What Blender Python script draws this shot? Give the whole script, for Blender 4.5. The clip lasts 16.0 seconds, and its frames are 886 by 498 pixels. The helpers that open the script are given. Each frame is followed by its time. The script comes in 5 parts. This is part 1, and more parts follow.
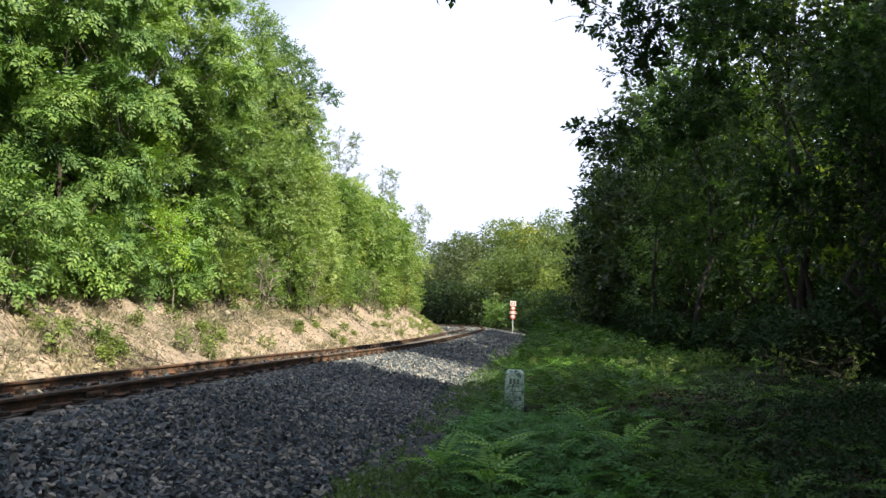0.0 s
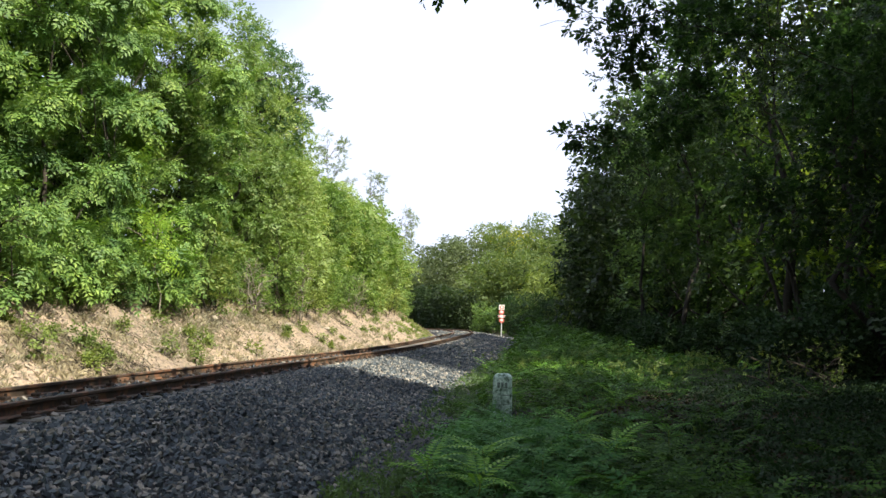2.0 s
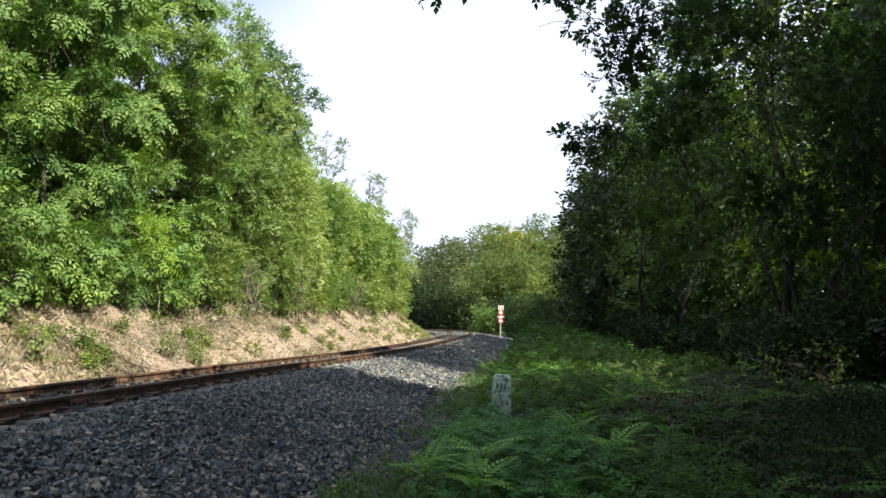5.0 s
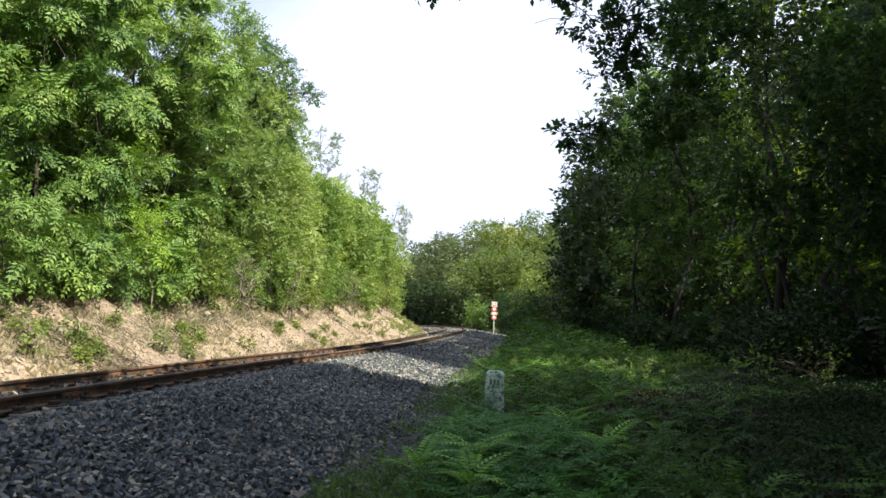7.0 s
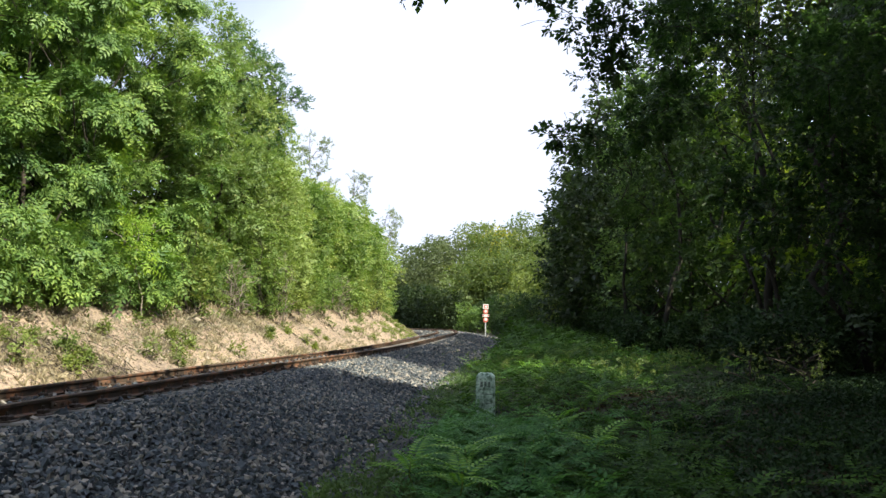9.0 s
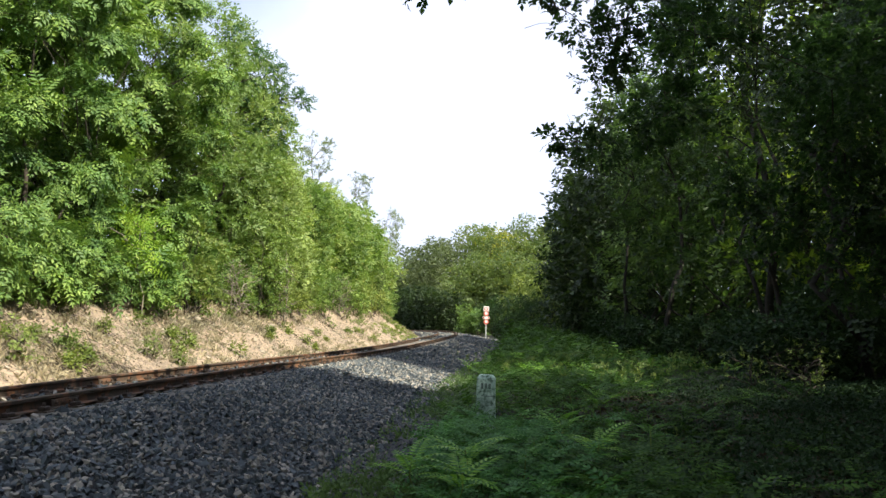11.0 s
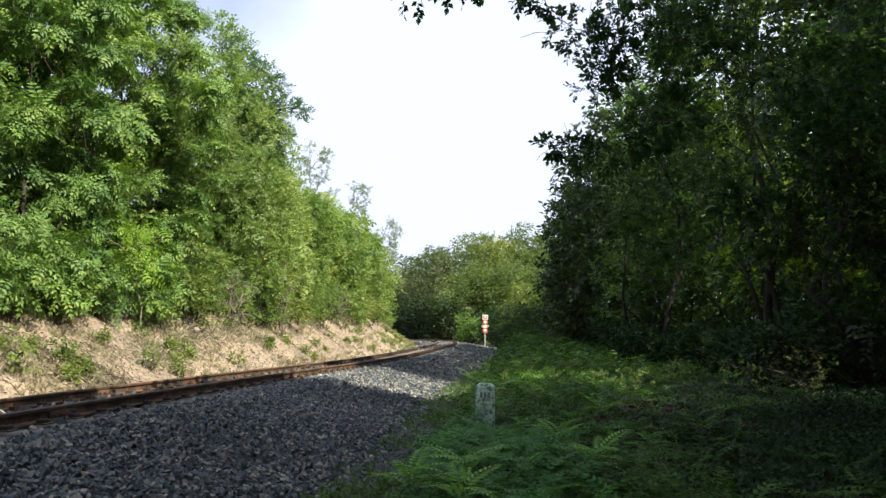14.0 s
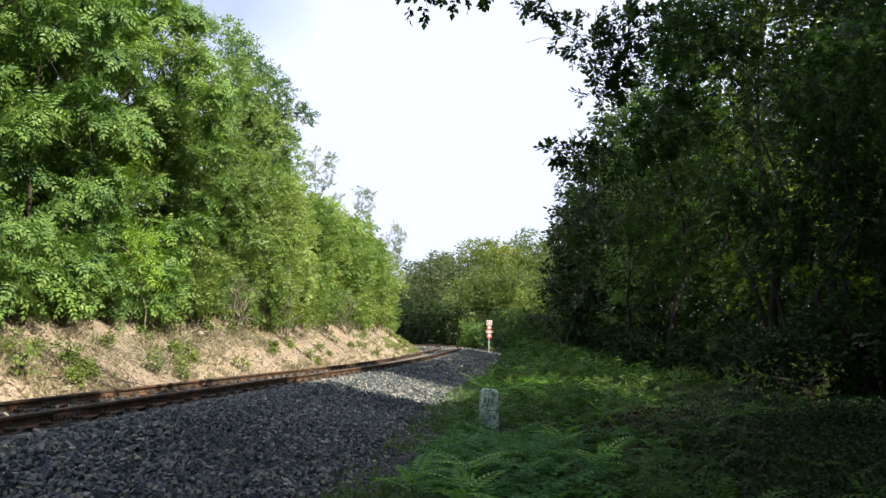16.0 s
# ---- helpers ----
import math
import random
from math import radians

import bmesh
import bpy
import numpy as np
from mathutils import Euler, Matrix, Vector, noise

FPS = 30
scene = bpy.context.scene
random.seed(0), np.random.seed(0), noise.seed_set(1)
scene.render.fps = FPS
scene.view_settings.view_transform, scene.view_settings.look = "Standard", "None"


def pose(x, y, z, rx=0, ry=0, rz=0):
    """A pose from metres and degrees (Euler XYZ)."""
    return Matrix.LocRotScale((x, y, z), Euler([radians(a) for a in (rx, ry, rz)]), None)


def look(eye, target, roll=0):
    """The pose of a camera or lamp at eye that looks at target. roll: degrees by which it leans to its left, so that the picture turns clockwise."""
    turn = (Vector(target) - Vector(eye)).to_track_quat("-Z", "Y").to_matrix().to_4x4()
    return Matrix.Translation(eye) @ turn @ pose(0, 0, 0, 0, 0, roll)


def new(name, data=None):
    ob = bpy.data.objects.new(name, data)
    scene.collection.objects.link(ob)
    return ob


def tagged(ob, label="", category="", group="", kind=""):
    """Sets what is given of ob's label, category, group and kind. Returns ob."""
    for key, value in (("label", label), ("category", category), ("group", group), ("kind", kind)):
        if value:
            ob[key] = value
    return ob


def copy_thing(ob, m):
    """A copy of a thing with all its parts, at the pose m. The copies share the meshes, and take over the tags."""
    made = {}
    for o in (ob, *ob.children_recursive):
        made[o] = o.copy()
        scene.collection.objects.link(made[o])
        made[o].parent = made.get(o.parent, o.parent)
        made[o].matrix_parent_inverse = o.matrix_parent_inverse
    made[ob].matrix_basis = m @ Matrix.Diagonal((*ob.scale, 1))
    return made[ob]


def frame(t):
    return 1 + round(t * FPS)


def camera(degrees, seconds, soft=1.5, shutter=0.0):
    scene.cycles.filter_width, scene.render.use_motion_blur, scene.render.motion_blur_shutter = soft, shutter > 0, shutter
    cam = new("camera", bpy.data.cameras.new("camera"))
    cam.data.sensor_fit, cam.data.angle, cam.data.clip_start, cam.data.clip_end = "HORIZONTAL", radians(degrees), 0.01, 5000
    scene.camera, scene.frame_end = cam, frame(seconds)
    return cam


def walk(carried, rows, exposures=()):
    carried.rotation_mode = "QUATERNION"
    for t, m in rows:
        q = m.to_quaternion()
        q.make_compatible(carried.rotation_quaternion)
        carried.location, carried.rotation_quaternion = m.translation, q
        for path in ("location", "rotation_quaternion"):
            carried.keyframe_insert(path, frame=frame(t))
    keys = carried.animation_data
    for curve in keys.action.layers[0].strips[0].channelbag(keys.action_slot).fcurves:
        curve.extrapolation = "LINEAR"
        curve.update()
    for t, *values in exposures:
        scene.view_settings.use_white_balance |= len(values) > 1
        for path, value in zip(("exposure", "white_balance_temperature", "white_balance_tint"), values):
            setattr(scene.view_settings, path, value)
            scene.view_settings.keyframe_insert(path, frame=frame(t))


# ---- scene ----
EYE_Z = 1.45
cam = camera(58, 16.0, soft=1.5)
walk(cam, [
    (0.0, pose(-0.012, 0.006, 1.449, 95.125, 0, 1.327) @ pose(0, 0, 0, 0, 0, -0.008)),
    (0.5, pose(-0.017, 0.005, 1.455, 94.923, 0, 1.447) @ pose(0, 0, 0, 0, 0, 0.127)),
    (1.0, pose(-0.008, 0.006, 1.454, 94.957, 0, 1.389) @ pose(0, 0, 0, 0, 0, -0.180)),
    (1.5, pose(-0.006, 0.002, 1.454, 95.156, 0, 0.730) @ pose(0, 0, 0, 0, 0, -0.477)),
    (2.0, pose(0.001, 0.003, 1.451, 95.410, 0, 0.503) @ pose(0, 0, 0, 0, 0, -0.295)),
    (2.5, pose(0.006, 0.000, 1.448, 95.252, 0, 0.484) @ pose(0, 0, 0, 0, 0, -0.116)),
    (3.0, pose(0.008, -0.005, 1.450, 95.093, 0, 0.575) @ pose(0, 0, 0, 0, 0, -0.249)),
    (3.5, pose(0.014, 0.003, 1.448, 95.152, 0, 0.580) @ pose(0, 0, 0, 0, 0, -0.327)),
    (4.0, pose(0.012, 0.001, 1.455, 95.468, 0, 0.488) @ pose(0, 0, 0, 0, 0, -0.438)),
    (6.5, pose(0.000, 0.004, 1.449, 95.362, 0, 0.183) @ pose(0, 0, 0, 0, 0, -0.006)),
    (7.0, pose(-0.000, 0.000, 1.450, 95.182, 0, 0.000) @ pose(0, 0, 0, 0, 0, -0.000)),
    (7.5, pose(0.002, -0.003, 1.453, 95.191, 0, -0.110) @ pose(0, 0, 0, 0, 0, -0.093)),
    (8.0, pose(0.011, -0.003, 1.448, 95.086, 0, -0.449) @ pose(0, 0, 0, 0, 0, -0.437)),
    (8.5, pose(0.018, -0.008, 1.448, 95.136, 0, -0.694) @ pose(0, 0, 0, 0, 0, -0.536)),
    (9.0, pose(0.025, -0.009, 1.450, 95.383, 0, -0.647) @ pose(0, 0, 0, 0, 0, -0.785)),
    (11.5, pose(0.013, -0.009, 1.444, 95.593, 0, -0.570) @ pose(0, 0, 0, 0, 0, -0.181)),
    (12.0, pose(0.013, -0.010, 1.452, 95.804, 0, -0.738) @ pose(0, 0, 0, 0, 0, -0.448)),
    (12.5, pose(0.019, -0.007, 1.446, 95.826, 0, -0.760) @ pose(0, 0, 0, 0, 0, -0.424)),
    (13.0, pose(0.014, -0.012, 1.447, 95.874, 0, -0.689) @ pose(0, 0, 0, 0, 0, -0.418)),
    (13.5, pose(0.015, -0.016, 1.448, 96.019, 0, -0.824) @ pose(0, 0, 0, 0, 0, -0.578)),
    (14.0, pose(0.019, -0.020, 1.445, 96.142, 0, -0.691) @ pose(0, 0, 0, 0, 0, -0.652)),
    (14.5, pose(0.022, -0.010, 1.446, 96.168, 0, -0.441) @ pose(0, 0, 0, 0, 0, -0.498)),
    (15.0, pose(0.024, -0.014, 1.443, 96.193, 0, -0.559) @ pose(0, 0, 0, 0, 0, -0.472)),
    (15.5, pose(0.021, -0.010, 1.446, 96.358, 0, -0.364) @ pose(0, 0, 0, 0, 0, -0.316)),
    (16.0, pose(0.020, -0.013, 1.443, 96.517, 0, -0.374) @ pose(0, 0, 0, 0, 0, -0.327)),
], [(0.0, 0.95), (12.5, 0.95), (14.5, 0.84), (16.0, 0.84)])

# ---- light ----
SUN_AZ, SUN_EL = radians(130), radians(47)
TO_SUN = Vector((math.sin(SUN_AZ) * math.cos(SUN_EL), math.cos(SUN_AZ) * math.cos(SUN_EL), math.sin(SUN_EL)))


def make_world():
    world = bpy.data.worlds.new("sky")
    scene.world = world
    world.use_nodes = True
    nt = world.node_tree
    nt.nodes.clear()
    out = nt.nodes.new("ShaderNodeOutputWorld")
    bg = nt.nodes.new("ShaderNodeBackground")
    bg.inputs["Strength"].default_value = 0.101
    sky = nt.nodes.new("ShaderNodeTexSky")
    sky.sky_type, sky.sun_disc = "NISHITA", False
    sky.sun_elevation, sky.sun_rotation = SUN_EL, SUN_AZ
    sky.dust_density = 2.0
    # bright thin cloud all over but for a pale blue gap above the bank
    tc = nt.nodes.new("ShaderNodeTexCoord")
    no = nt.nodes.new("ShaderNodeTexNoise")
    no.inputs["Scale"].default_value, no.inputs["Detail"].default_value = 5.0, 6
    far = nt.nodes.new("ShaderNodeVectorMath")
    far.operation = "DISTANCE"
    far.inputs[1].default_value = (-0.36, 0.80, 0.48)
    add = nt.nodes.new("ShaderNodeMath")
    add.operation = "MULTIPLY_ADD"
    add.inputs[1].default_value = 0.22
    ramp = nt.nodes.new("ShaderNodeValToRGB")
    ramp.color_ramp.elements[0].color = (0.42, 0.42, 0.42, 1)
    ramp.color_ramp.elements[0].position, ramp.color_ramp.elements[1].position = 0.24, 0.36
    mix = nt.nodes.new("ShaderNodeMixRGB")
    mix.inputs[2].default_value = (5.35, 5.88, 7.5, 1)
    nt.links.new(tc.outputs["Generated"], no.inputs["Vector"])
    nt.links.new(tc.outputs["Generated"], far.inputs[0])
    nt.links.new(no.outputs["Fac"], add.inputs[0])
    nt.links.new(far.outputs["Value"], add.inputs[2])
    nt.links.new(add.outputs["Value"], ramp.inputs["Fac"])
    nt.links.new(ramp.outputs["Color"], mix.inputs[0])
    nt.links.new(sky.outputs["Color"], mix.inputs[1])
    nt.links.new(mix.outputs["Color"], bg.inputs["Color"])
    nt.links.new(bg.outputs["Background"], out.inputs["Surface"])


make_world()
sun = new("sun", bpy.data.lights.new("sun", "SUN"))
sun.data.energy, sun.data.angle, sun.data.color = 5.0, radians(0.53), (1.0, 0.935, 0.76)
sun.matrix_world = look(TO_SUN * 60, (0, 0, 0))


# ---- materials ----
def material(name):
    m = bpy.data.materials.new(name)
    m.use_nodes = True
    nt = m.node_tree
    bsdf = nt.nodes["Principled BSDF"]
    return m, nt, bsdf


def ramp_node(nt, stops):
    r = nt.nodes.new("ShaderNodeValToRGB")
    els = r.color_ramp.elements
    while len(els) < len(stops):
        els.new(0.5)
    for e, (p, c) in zip(els, stops):
        e.position, e.color = p, (*c, 1)
    return r


def noise_node(nt, scale, detail=4, rough=0.55, stretch=None):
    tc = nt.nodes.new("ShaderNodeTexCoord")
    n = nt.nodes.new("ShaderNodeTexNoise")
    n.inputs["Scale"].default_value, n.inputs["Detail"].default_value, n.inputs["Roughness"].default_value = scale, detail, rough
    if stretch:
        mp = nt.nodes.new("ShaderNodeMapping")
        mp.inputs["Scale"].default_value = stretch
        nt.links.new(tc.outputs["Object"], mp.inputs["Vector"])
        nt.links.new(mp.outputs["Vector"], n.inputs["Vector"])
    else:
        nt.links.new(tc.outputs["Object"], n.inputs["Vector"])
    return n


def bump(nt, bsdf, height, strength, distance):
    b = nt.nodes.new("ShaderNodeBump")
    b.inputs["Strength"].default_value, b.inputs["Distance"].default_value = strength, distance
    nt.links.new(height, b.inputs["Height"])
    nt.links.new(b.outputs["Normal"], bsdf.inputs["Normal"])


def multiply(nt, a, b, fac=1.0):
    m = nt.nodes.new("ShaderNodeMixRGB")
    m.blend_type = "MULTIPLY"
    m.inputs[0].default_value = fac
    nt.links.new(a, m.inputs[1])
    nt.links.new(b, m.inputs[2])
    return m.outputs["Color"]


def leaf_material(name, dark, mid, light, odd=None, translucent=0.35, patch=0.35, drift=((0.62, 0.66, 0.6), (1.25, 1.2, 1.05)), gloss=0.35):
    """Leaf with its own tone per leaf, drifting tone over the crown, and light shining through."""
    m, nt, bsdf = material(name)
    geo = nt.nodes.new("ShaderNodeNewGeometry")
    stops = [(0.0, dark), (0.5, mid), (0.93, light)]
    if odd:
        stops.append((0.985, odd))
    r = ramp_node(nt, stops)
    nt.links.new(geo.outputs["Random Per Island"], r.inputs["Fac"])
    n = noise_node(nt, patch, 3)
    r2 = ramp_node(nt, [(0.3, drift[0]), (0.7, drift[1])])
    nt.links.new(n.outputs["Fac"], r2.inputs["Fac"])
    info = nt.nodes.new("ShaderNodeObjectInfo")
    r3 = ramp_node(nt, [(0.0, (0.84, 0.9, 0.94)), (1.0, (1.22, 1.16, 0.98))])
    nt.links.new(info.outputs["Random"], r3.inputs["Fac"])
    col = multiply(nt, multiply(nt, r.outputs["Color"], r2.outputs["Color"]), r3.outputs["Color"])
    nt.links.new(col, bsdf.inputs["Base Color"])
    bsdf.inputs["Roughness"].default_value = 0.52
    bsdf.inputs["Specular IOR Level"].default_value = gloss
    tr = nt.nodes.new("ShaderNodeBsdfTranslucent")
    warm = nt.nodes.new("ShaderNodeMixRGB")
    warm.blend_type = "MULTIPLY"
    warm.inputs[0].default_value, warm.inputs[2].default_value = 1, (1.15, 1.25, 0.55, 1)
    nt.links.new(col, warm.inputs[1])
    nt.links.new(warm.outputs["Color"], tr.inputs["Color"])
    mix = nt.nodes.new("ShaderNodeMixShader")
    mix.inputs[0].default_value = translucent
    nt.links.new(bsdf.outputs["BSDF"], mix.inputs[1])
    nt.links.new(tr.outputs["BSDF"], mix.inputs[2])
    nt.links.new(mix.outputs["Shader"], nt.nodes["Material Output"].inputs["Surface"])
    return m


def speckled(name, stops, scale, rough=0.85, bump_scale=None, bump_strength=0.4, bump_dist=0.01, second=None, island=False, spec=0.3):
    """Matt surface: colour ramp over noise, a second slow drift, and fine relief."""
    m, nt, bsdf = material(name)
    r = ramp_node(nt, stops)
    if island:
        geo = nt.nodes.new("ShaderNodeNewGeometry")
        nt.links.new(geo.outputs["Random Per Island"], r.inputs["Fac"])
    else:
        n = noise_node(nt, scale, 6, 0.65)
        nt.links.new(n.outputs["Fac"], r.inputs["Fac"])
    col = r.outputs["Color"]
    if second:
        n2 = noise_node(nt, second, 3)
        r2 = ramp_node(nt, [(0.3, (0.7, 0.7, 0.7)), (0.7, (1.2, 1.17, 1.12))])
        nt.links.new(n2.outputs["Fac"], r2.inputs["Fac"])
        col = multiply(nt, col, r2.outputs["Color"])
    nt.links.new(col, bsdf.inputs["Base Color"])
    bsdf.inputs["Roughness"].default_value = rough
    bsdf.inputs["Specular IOR Level"].default_value = spec
    if bump_scale:
        n3 = noise_node(nt, bump_scale, 5, 0.6)
        bump(nt, bsdf, n3.outputs["Fac"], bump_strength, bump_dist)
    return m


ailanthus_leaf = leaf_material("ailanthus_leaf", (0.088, 0.176, 0.056), (0.136, 0.245, 0.07), (0.205, 0.32, 0.088), None, 0.26, 0.75, ((0.5, 0.6, 0.6), (1.5, 1.3, 1.05)), 0.34)
shrub_leaf = leaf_material("shrub_leaf", (0.11, 0.187, 0.063), (0.156, 0.25, 0.078), (0.212, 0.305, 0.092), None, 0.42)
dusty_leaf = leaf_material("dusty_leaf", (0.19, 0.27, 0.112), (0.245, 0.338, 0.138), (0.3, 0.385, 0.163), (0.31, 0.32, 0.14), 0.42)
# leaf of the wood, its near-black shade put into the colour
wood_shade_leaf = leaf_material("wood_shade_leaf", (0.02, 0.039, 0.018), (0.034, 0.06, 0.026), (0.053, 0.085, 0.036), None, 0.42)
far_leaf = leaf_material("far_leaf", (0.118, 0.165, 0.062), (0.148, 0.203, 0.076), (0.19, 0.245, 0.086), (0.25, 0.265, 0.07), 0.42, 0.12)
yellow_leaf = leaf_material("yellow_leaf", (0.22, 0.25, 0.03), (0.32, 0.34, 0.04), (0.42, 0.4, 0.05), None, 0.35)
pale_leaf = leaf_material("pale_leaf", (0.15, 0.195, 0.16), (0.185, 0.23, 0.185), (0.23, 0.27, 0.21), None, 0.45)
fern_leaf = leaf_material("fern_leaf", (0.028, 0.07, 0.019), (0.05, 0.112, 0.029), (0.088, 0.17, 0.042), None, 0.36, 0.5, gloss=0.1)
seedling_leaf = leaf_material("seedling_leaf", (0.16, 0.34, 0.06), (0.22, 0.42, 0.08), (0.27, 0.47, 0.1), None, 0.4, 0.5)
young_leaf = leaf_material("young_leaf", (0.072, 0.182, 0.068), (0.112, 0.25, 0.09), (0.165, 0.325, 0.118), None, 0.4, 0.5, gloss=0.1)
lime_leaf = leaf_material("lime_leaf", (0.13, 0.25, 0.035), (0.19, 0.33, 0.045), (0.26, 0.37, 0.06), None, 0.4)
herb_leaf = leaf_material("herb_leaf", (0.07, 0.125, 0.056), (0.11, 0.18, 0.08), (0.15, 0.235, 0.105), None, 0.3, 0.6, gloss=0.3)
# darkest leaf: deep shade under the trees is put into the colour
deep_shade_leaf = leaf_material("deep_shade_leaf", (0.016, 0.035, 0.02), (0.027, 0.053, 0.029), (0.045, 0.08, 0.041), None, 0.25, 0.7, gloss=0.1)
# patches of sun in the wood are put into this leaf colour
sun_toned_leaf = leaf_material("sun_toned_leaf", (0.1, 0.17, 0.035), (0.16, 0.245, 0.05), (0.24, 0.31, 0.07), None, 0.5)
# leaf with partial light put into its colour
part_lit_leaf = leaf_material("part_lit_leaf", (0.06, 0.115, 0.055), (0.095, 0.165, 0.078), (0.135, 0.215, 0.1), None, 0.48)
teal_leaf = leaf_material("teal_leaf", (0.06, 0.13, 0.08), (0.088, 0.172, 0.105), (0.125, 0.22, 0.13), None, 0.4)
# far leaf with the shade of the wood's left part put in
hollow_shade_leaf = leaf_material("hollow_shade_leaf", (0.1, 0.13, 0.078), (0.13, 0.168, 0.096), (0.168, 0.21, 0.112), None, 0.34, 0.12)
# leaf with half shade put into its colour
half_shade_leaf = leaf_material("half_shade_leaf", (0.024, 0.05, 0.024), (0.04, 0.077, 0.035), (0.062, 0.108, 0.046), None, 0.6)
dry_grass = leaf_material("dry_grass", (0.22, 0.185, 0.14), (0.33, 0.28, 0.212), (0.43, 0.37, 0.285), None, 0.14, 0.9)
stubble_mat = leaf_material("dry_stubble", (0.22, 0.185, 0.148), (0.36, 0.308, 0.242), (0.48, 0.42, 0.33), (0.24, 0.26, 0.13), 0.1, 0.9)
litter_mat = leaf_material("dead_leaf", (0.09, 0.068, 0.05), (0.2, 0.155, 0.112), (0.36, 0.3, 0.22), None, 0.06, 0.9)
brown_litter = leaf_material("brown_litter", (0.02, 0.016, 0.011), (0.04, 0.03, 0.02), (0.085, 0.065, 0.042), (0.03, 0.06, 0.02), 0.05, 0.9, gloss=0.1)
weed_leaf = leaf_material("weed_leaf", (0.12, 0.175, 0.05), (0.185, 0.245, 0.07), (0.25, 0.305, 0.1), None, 0.34, 0.8)

bark = speckled("bark", [(0.3, (0.025, 0.021, 0.017)), (0.6, (0.06, 0.05, 0.04)), (0.8, (0.11, 0.098, 0.08))], 9, 0.9, 30, 0.7, 0.01, 1.2)
# bark copy with the wood's shade put into the colour
shade_bark = speckled("shade_bark", [(0.3, (0.012, 0.011, 0.009)), (0.6, (0.028, 0.025, 0.02)), (0.8, (0.05, 0.046, 0.038))], 9, 0.9, 30, 0.7, 0.01, 1.2)
pale_bark = speckled("pale_bark", [(0.3, (0.16, 0.14, 0.11)), (0.7, (0.32, 0.29, 0.24))], 9, 0.9, 30, 0.6, 0.01, 1.2)
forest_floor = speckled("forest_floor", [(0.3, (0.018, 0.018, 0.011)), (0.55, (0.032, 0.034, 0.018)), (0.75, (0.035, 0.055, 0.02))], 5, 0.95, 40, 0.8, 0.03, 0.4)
bank_soil = speckled("bank_soil", [(0.3, (0.11, 0.095, 0.078)), (0.42, (0.24, 0.19, 0.15)), (0.55, (0.425, 0.33, 0.242)), (0.66, (0.28, 0.225, 0.18)), (0.8, (0.13, 0.125, 0.08))], 8.0, 0.95, 14, 1.0, 0.06, 0.7)
# grit bed, darker than the stones to stand in for shade between them
ballast_bed_mat = speckled("grit_and_gap_shade", [(0.3, (0.016, 0.016, 0.018)), (0.55, (0.034, 0.035, 0.038)), (0.75, (0.08, 0.082, 0.086))], 28, 0.95, 26, 1.0, 0.05, 0.7)
track_dirt = speckled("trackside_dirt", [(0.3, (0.04, 0.04, 0.041)), (0.55, (0.075, 0.076, 0.078)), (0.75, (0.13, 0.128, 0.125))], 24, 0.95, 30, 0.9, 0.03, 0.9)
stone_mat = speckled("ballast_stone", [(0.0, (0.044, 0.054, 0.063)), (0.45, (0.102, 0.123, 0.14)), (0.8, (0.196, 0.19, 0.178)), (0.97, (0.34, 0.31, 0.265))], 5, 0.85, 60, 0.4, 0.006, 0.5, True)
bank_stone_mat = speckled("limestone", [(0.3, (0.26, 0.22, 0.17)), (0.7, (0.46, 0.41, 0.33))], 6, 0.9, 30, 0.6, 0.01, 1.5)
rail_rust = speckled("rail_rust", [(0.25, (0.05, 0.039, 0.029)), (0.48, (0.085, 0.061, 0.043)), (0.6, (0.2, 0.095, 0.05)), (0.72, (0.08, 0.056, 0.04))], 4, 0.8, 60, 0.3, 0.003, 0.8, False, 0.4)
dark_iron = speckled("dark_iron", [(0.3, (0.03, 0.023, 0.018)), (0.6, (0.06, 0.042, 0.03)), (0.8, (0.12, 0.066, 0.04))], 30, 0.8, 60, 0.3, 0.003)
concrete = speckled("weathered_concrete", [(0.3, (0.11, 0.1, 0.09)), (0.6, (0.19, 0.178, 0.16)), (0.8, (0.27, 0.255, 0.23))], 9, 0.92, 45, 0.4, 0.006, 1.2)
white_stone = speckled("whitewashed_stone", [(0.4, (0.1, 0.16, 0.11)), (0.52, (0.46, 0.62, 0.52)), (0.64, (0.78, 0.92, 0.84))], 15, 0.9, 40, 0.5, 0.006, 3.5)
worn_paint = speckled("worn_dark_paint", [(0.35, (0.05, 0.075, 0.06)), (0.65, (0.3, 0.38, 0.32))], 40, 0.9)
sign_white = speckled("sign_white", [(0.3, (0.62, 0.6, 0.57)), (0.7, (0.8, 0.79, 0.76))], 9, 0.5)
sign_red = speckled("sign_red", [(0.3, (0.46, 0.1, 0.08)), (0.7, (0.6, 0.17, 0.13))], 9, 0.5)
galvanised = speckled("galvanised_steel", [(0.3, (0.45, 0.46, 0.45)), (0.7, (0.6, 0.61, 0.6))], 20, 0.55)


